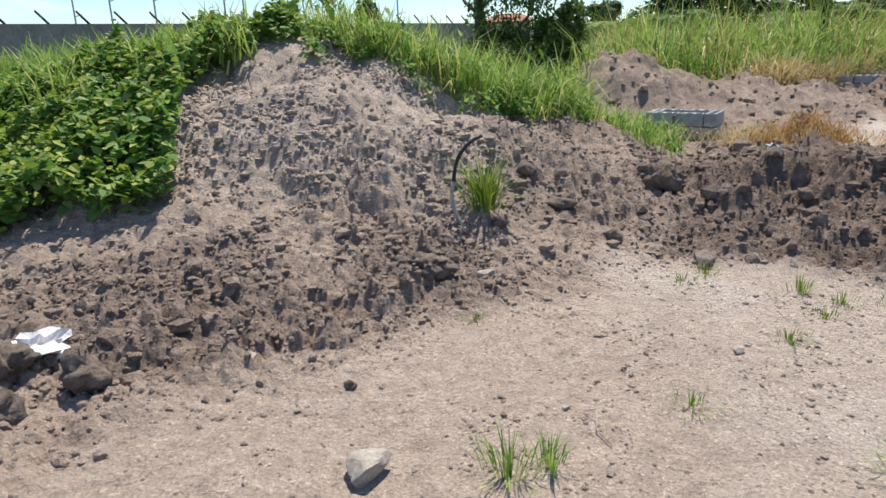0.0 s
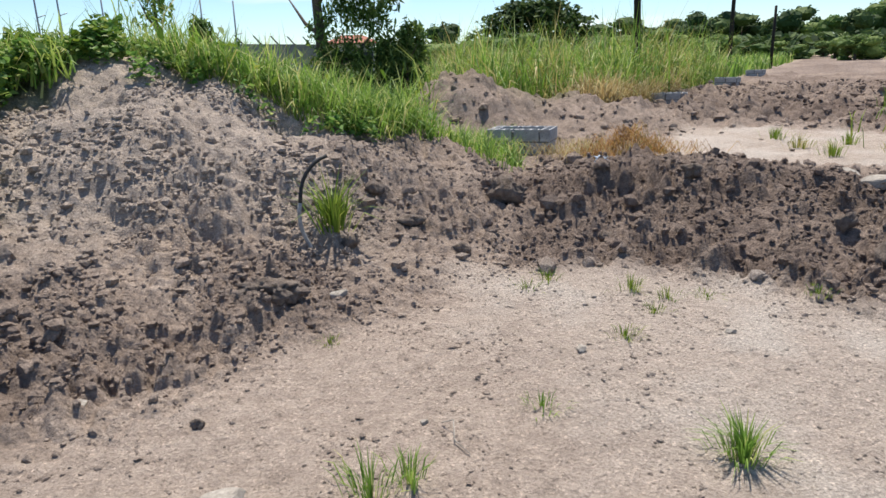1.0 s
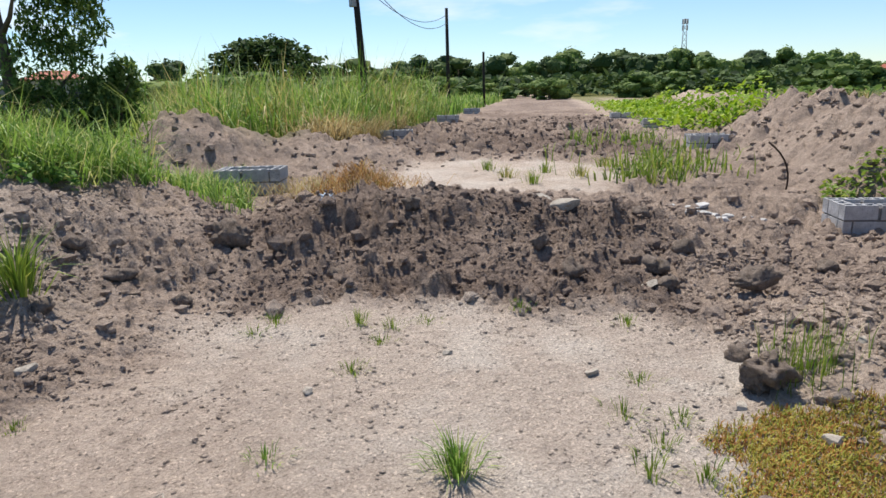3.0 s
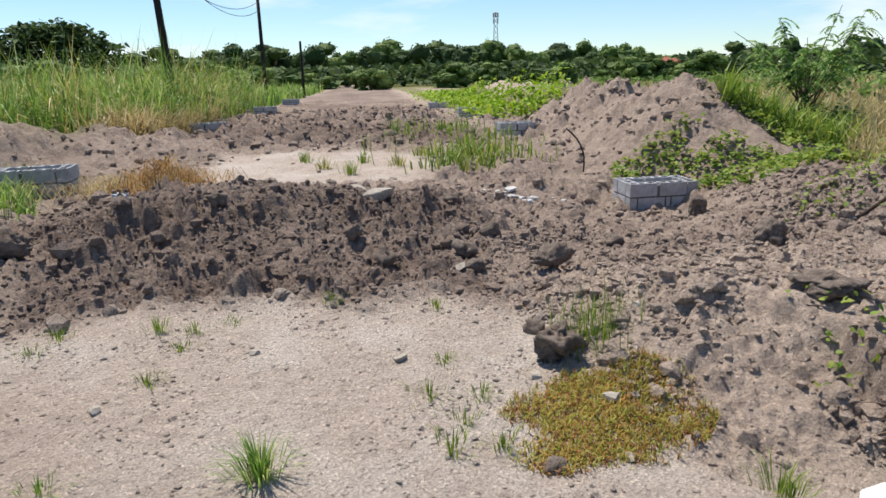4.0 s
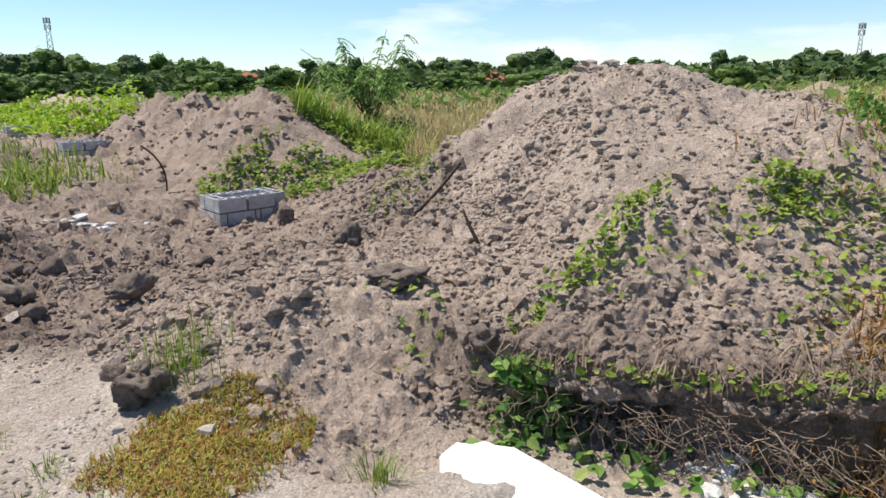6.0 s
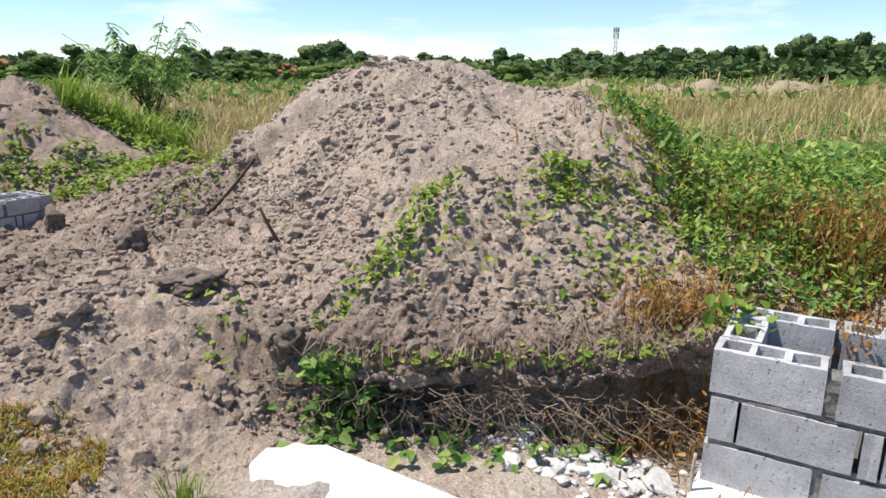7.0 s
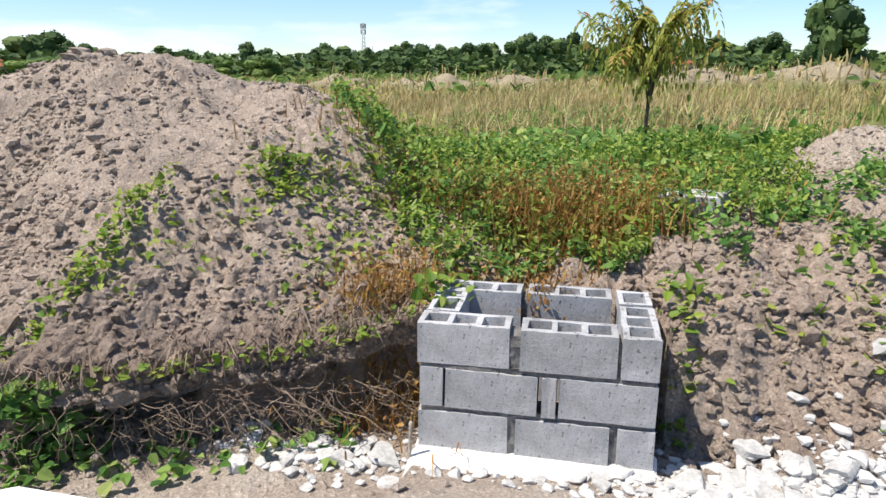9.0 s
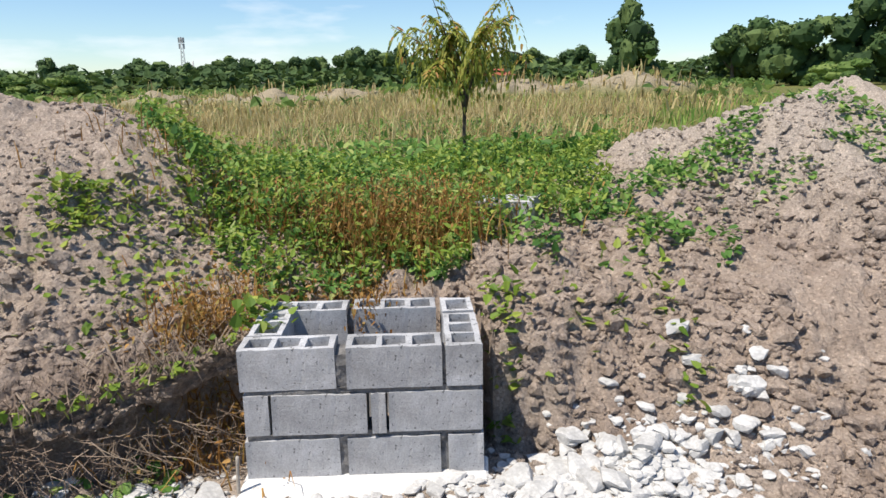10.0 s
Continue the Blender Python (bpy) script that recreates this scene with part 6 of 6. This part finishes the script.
# ---- poles, wires, masts, wall and houses ----


def utility_pole(az, r, hi, r0, lean, label, arm):
    x0, y0 = polar(az, r)
    t = thing("utility_pole", pose(x0, y0, gz(x0, y0)), label, "utility pole", "utility poles along the track")
    part("pole", tube_bm(bmesh.new(), [(0, 0, -0.5), (lean * 0.5, 0, hi * 0.5), (lean, 0, hi)], [r0, r0 * 0.9, r0 * 0.75], 10), POLE, t)
    if arm:
        bm = bmesh.new()
        box_bm(bm, (lean - 0.75, -0.06, hi - 0.6), (lean + 0.75, 0.06, hi - 0.46), 0.01)
        part("crossarm", bm, POLE, t)
        bm = bmesh.new()
        box_bm(bm, (lean * 0.72 - 0.26, -0.12, hi * 0.7), (lean * 0.72 - 0.05, 0.12, hi * 0.7 + 0.3), 0.02)
        part("bracket", bm, METAL, t, "small grey bracket box")
    return Vector((x0 + lean, y0, gz(x0, y0) + hi))


pa = utility_pole(27.6, 27, 6.6, 0.14, -0.35, "dark leaning wooden utility pole above tall grass", True)
pb = utility_pole(34.5, 45, 6.6, 0.13, 0.0, "dark wooden utility pole by the track", False)
pc = utility_pole(37.5, 60, 4.6, 0.13, 0.0, "short dark pole near the tree line", False)
for off in (0.0, 0.5):
    bar("wire", arc(pa + Vector((off - 0.3, 0, -0.5)), pb + Vector((0, 0, -0.4 - off)), (0, 0, -1.1), 17), [0.016] * 17, HOSE, "thin sagging overhead wire", "wire", 5)


def mast(az, r, hi, wide, label, lattice=True):
    x0, y0 = polar(az, r)
    t = thing("mast", pose(x0, y0, -1.0, 0, 0, -az), label, "mast")
    bm = bmesh.new()
    for k in range(4):
        sx, sy = (-1, 1)[k % 2], (-1, 1)[k // 2]
        tube_bm(bm, [(sx * wide, sy * wide, 0), (sx * wide * 0.35, sy * wide * 0.35, hi)], [0.22, 0.18], 5)
    n = 12
    for k in range(n):
        z0, z1 = hi * k / n, hi * (k + 1) / n
        w0, w1 = wide * (1 - 0.65 * k / n), wide * (1 - 0.65 * (k + 1) / n)
        tube_bm(bm, [(-w0, -w0, z0), (w1, -w1, z1)], [0.12, 0.12], 4)
        tube_bm(bm, [(w0, -w0, z0), (-w1, -w1, z1)], [0.12, 0.12], 4)
    part("lattice", bm, TOWER_PAINT, t)
    for j, (dx, dz) in enumerate(((-1.1, 0), (1.1, 0), (0, 0.2), (-1.0, -3.0), (1.0, -3.0))):
        bm = bmesh.new()
        box_bm(bm, (dx - 0.45, -0.4, hi + dz - 2.6), (dx + 0.45, 0.2, hi + dz), 0.06)
        part("antenna", bm, METAL, t, "pale antenna panel")
    return t


mast(53.4, 380, 34.5, 1.9, "tall grey lattice mast behind the trees")
mast(113.7, 380, 25.5, 1.3, "slim grey lattice mast behind the trees")
x0, y0 = polar(114.4, 380)
bar("antenna_pole", [(x0, y0, -1), (x0, y0, 6), (x0, y0, 13)], [0.5, 0.45, 0.4], METAL, "short grey pole behind the trees", "pole")

# long wall with leaning barbed-wire arms, and lamp posts behind
wx0, wy0 = polar(-48, 30)
wx1, wy1 = polar(2, 48)
wall = thing("perimeter_wall", pose(0, 0, 0), "long grey wall with leaning barbed-wire arms", "wall", kind="structure")
d = Vector((wx1 - wx0, wy1 - wy0, 0))
nrm = Vector((-d.y, d.x, 0)).normalized() * 0.12
bm = bmesh.new()
vs = [bm.verts.new(Vector((wx0, wy0, -0.4)) + d * t_ + nrm * s_ + Vector((0, 0, z_))) for t_ in (0, 1) for s_ in (-1, 1) for z_ in (0, 3.2)]
for f in ((0, 1, 5, 4), (2, 6, 7, 3), (1, 3, 7, 5), (0, 2, 3, 1), (4, 5, 7, 6)):
    bm.faces.new([vs[k] for k in f])
bmesh.ops.recalc_face_normals(bm, faces=bm.faces)
part("wall_body", bm, WALLC, wall)
for k in range(24):
    b = Vector((wx0, wy0, 2.75)) + d * ((k + 0.5) / 24)
    part("arm", tube_bm(bmesh.new(), [b, b + Vector((-0.45, -0.1, 0.55))], [0.05, 0.045], 5), POLE, wall, "leaning steel arm")
for k, (az, hi) in enumerate(((-35.5, 7.5), (-28.0, 6.5), (-25.6, 8.0), (-22.6, 8.0), (-17.6, 8.0), (-16.2, 8.2), (-13.4, 7.0), (-6.6, 6.5), (-4.2, 6.0))):
    x0, y0 = polar(az, 52)
    t = thing("lamp_post", pose(x0, y0, 0), "thin grey steel post behind the wall", "post", "posts behind the wall")
    part("post", tube_bm(bmesh.new(), [(0, 0, -0.3), (0, 0, hi * 0.5), (0.03, 0, hi)], [0.07, 0.06, 0.05], 6), METAL, t)
    part("bracket_arm", tube_bm(bmesh.new(), [(0.02, 0, hi * 0.62), (0.5, 0, hi * 0.64)], [0.03, 0.03], 5), METAL, t)


def house(az, r, w, dp, hi, roof_h, label, roof=ROOF, turn=0.0):
    x0, y0 = polar(az, r)
    t = thing("house", pose(x0, y0, -0.3, 0, 0, -az + turn), label, "house", "far houses")
    bm = bmesh.new()
    box_bm(bm, (-w / 2, -dp / 2, 0), (w / 2, dp / 2, hi), 0.02)
    part("wall", bm, HOUSEW, t)
    bm = bmesh.new()
    e = 0.5
    v = [bm.verts.new(p) for p in ((-w / 2 - e, -dp / 2 - e, hi + 0.01), (w / 2 + e, -dp / 2 - e, hi + 0.01), (w / 2 + e, dp / 2 + e, hi + 0.01), (-w / 2 - e, dp / 2 + e, hi + 0.01), (-w / 4, 0, hi + roof_h), (w / 4, 0, hi + roof_h))]
    for f in ((0, 1, 5, 4), (1, 2, 5), (2, 3, 4, 5), (3, 0, 4), (3, 2, 1, 0)):
        bm.faces.new([v[k] for k in f])
    part("roof", bm, roof, t)
    for k in range(3):
        cx = -w / 2 + w * (k + 0.5) / 3
        win = bmesh.new()
        box_bm(win, (cx - 0.5, -dp / 2 - 0.05, hi * 0.4), (cx + 0.5, -dp / 2 + 0.02, hi * 0.78))
        part("window", win, GLASSD, t)


house(87.0, 112, 5.0, 4.0, 1.9, 1.2, "small low house with a red roof")
house(69.3, 120, 7.0, 5.0, 1.8, 1.4, "low house with a faded red roof")
house(67.2, 124, 4.0, 4.0, 3.0, 0.9, "small house with an orange-red roof")
house(118.0 + 21.0, 110, 4.0, 3.5, 2.4, 1.0, "small house with an orange roof")
house(4.8, 60, 3.6, 3.6, 3.4, 0.7, "yellow-walled tower house behind tall grass")
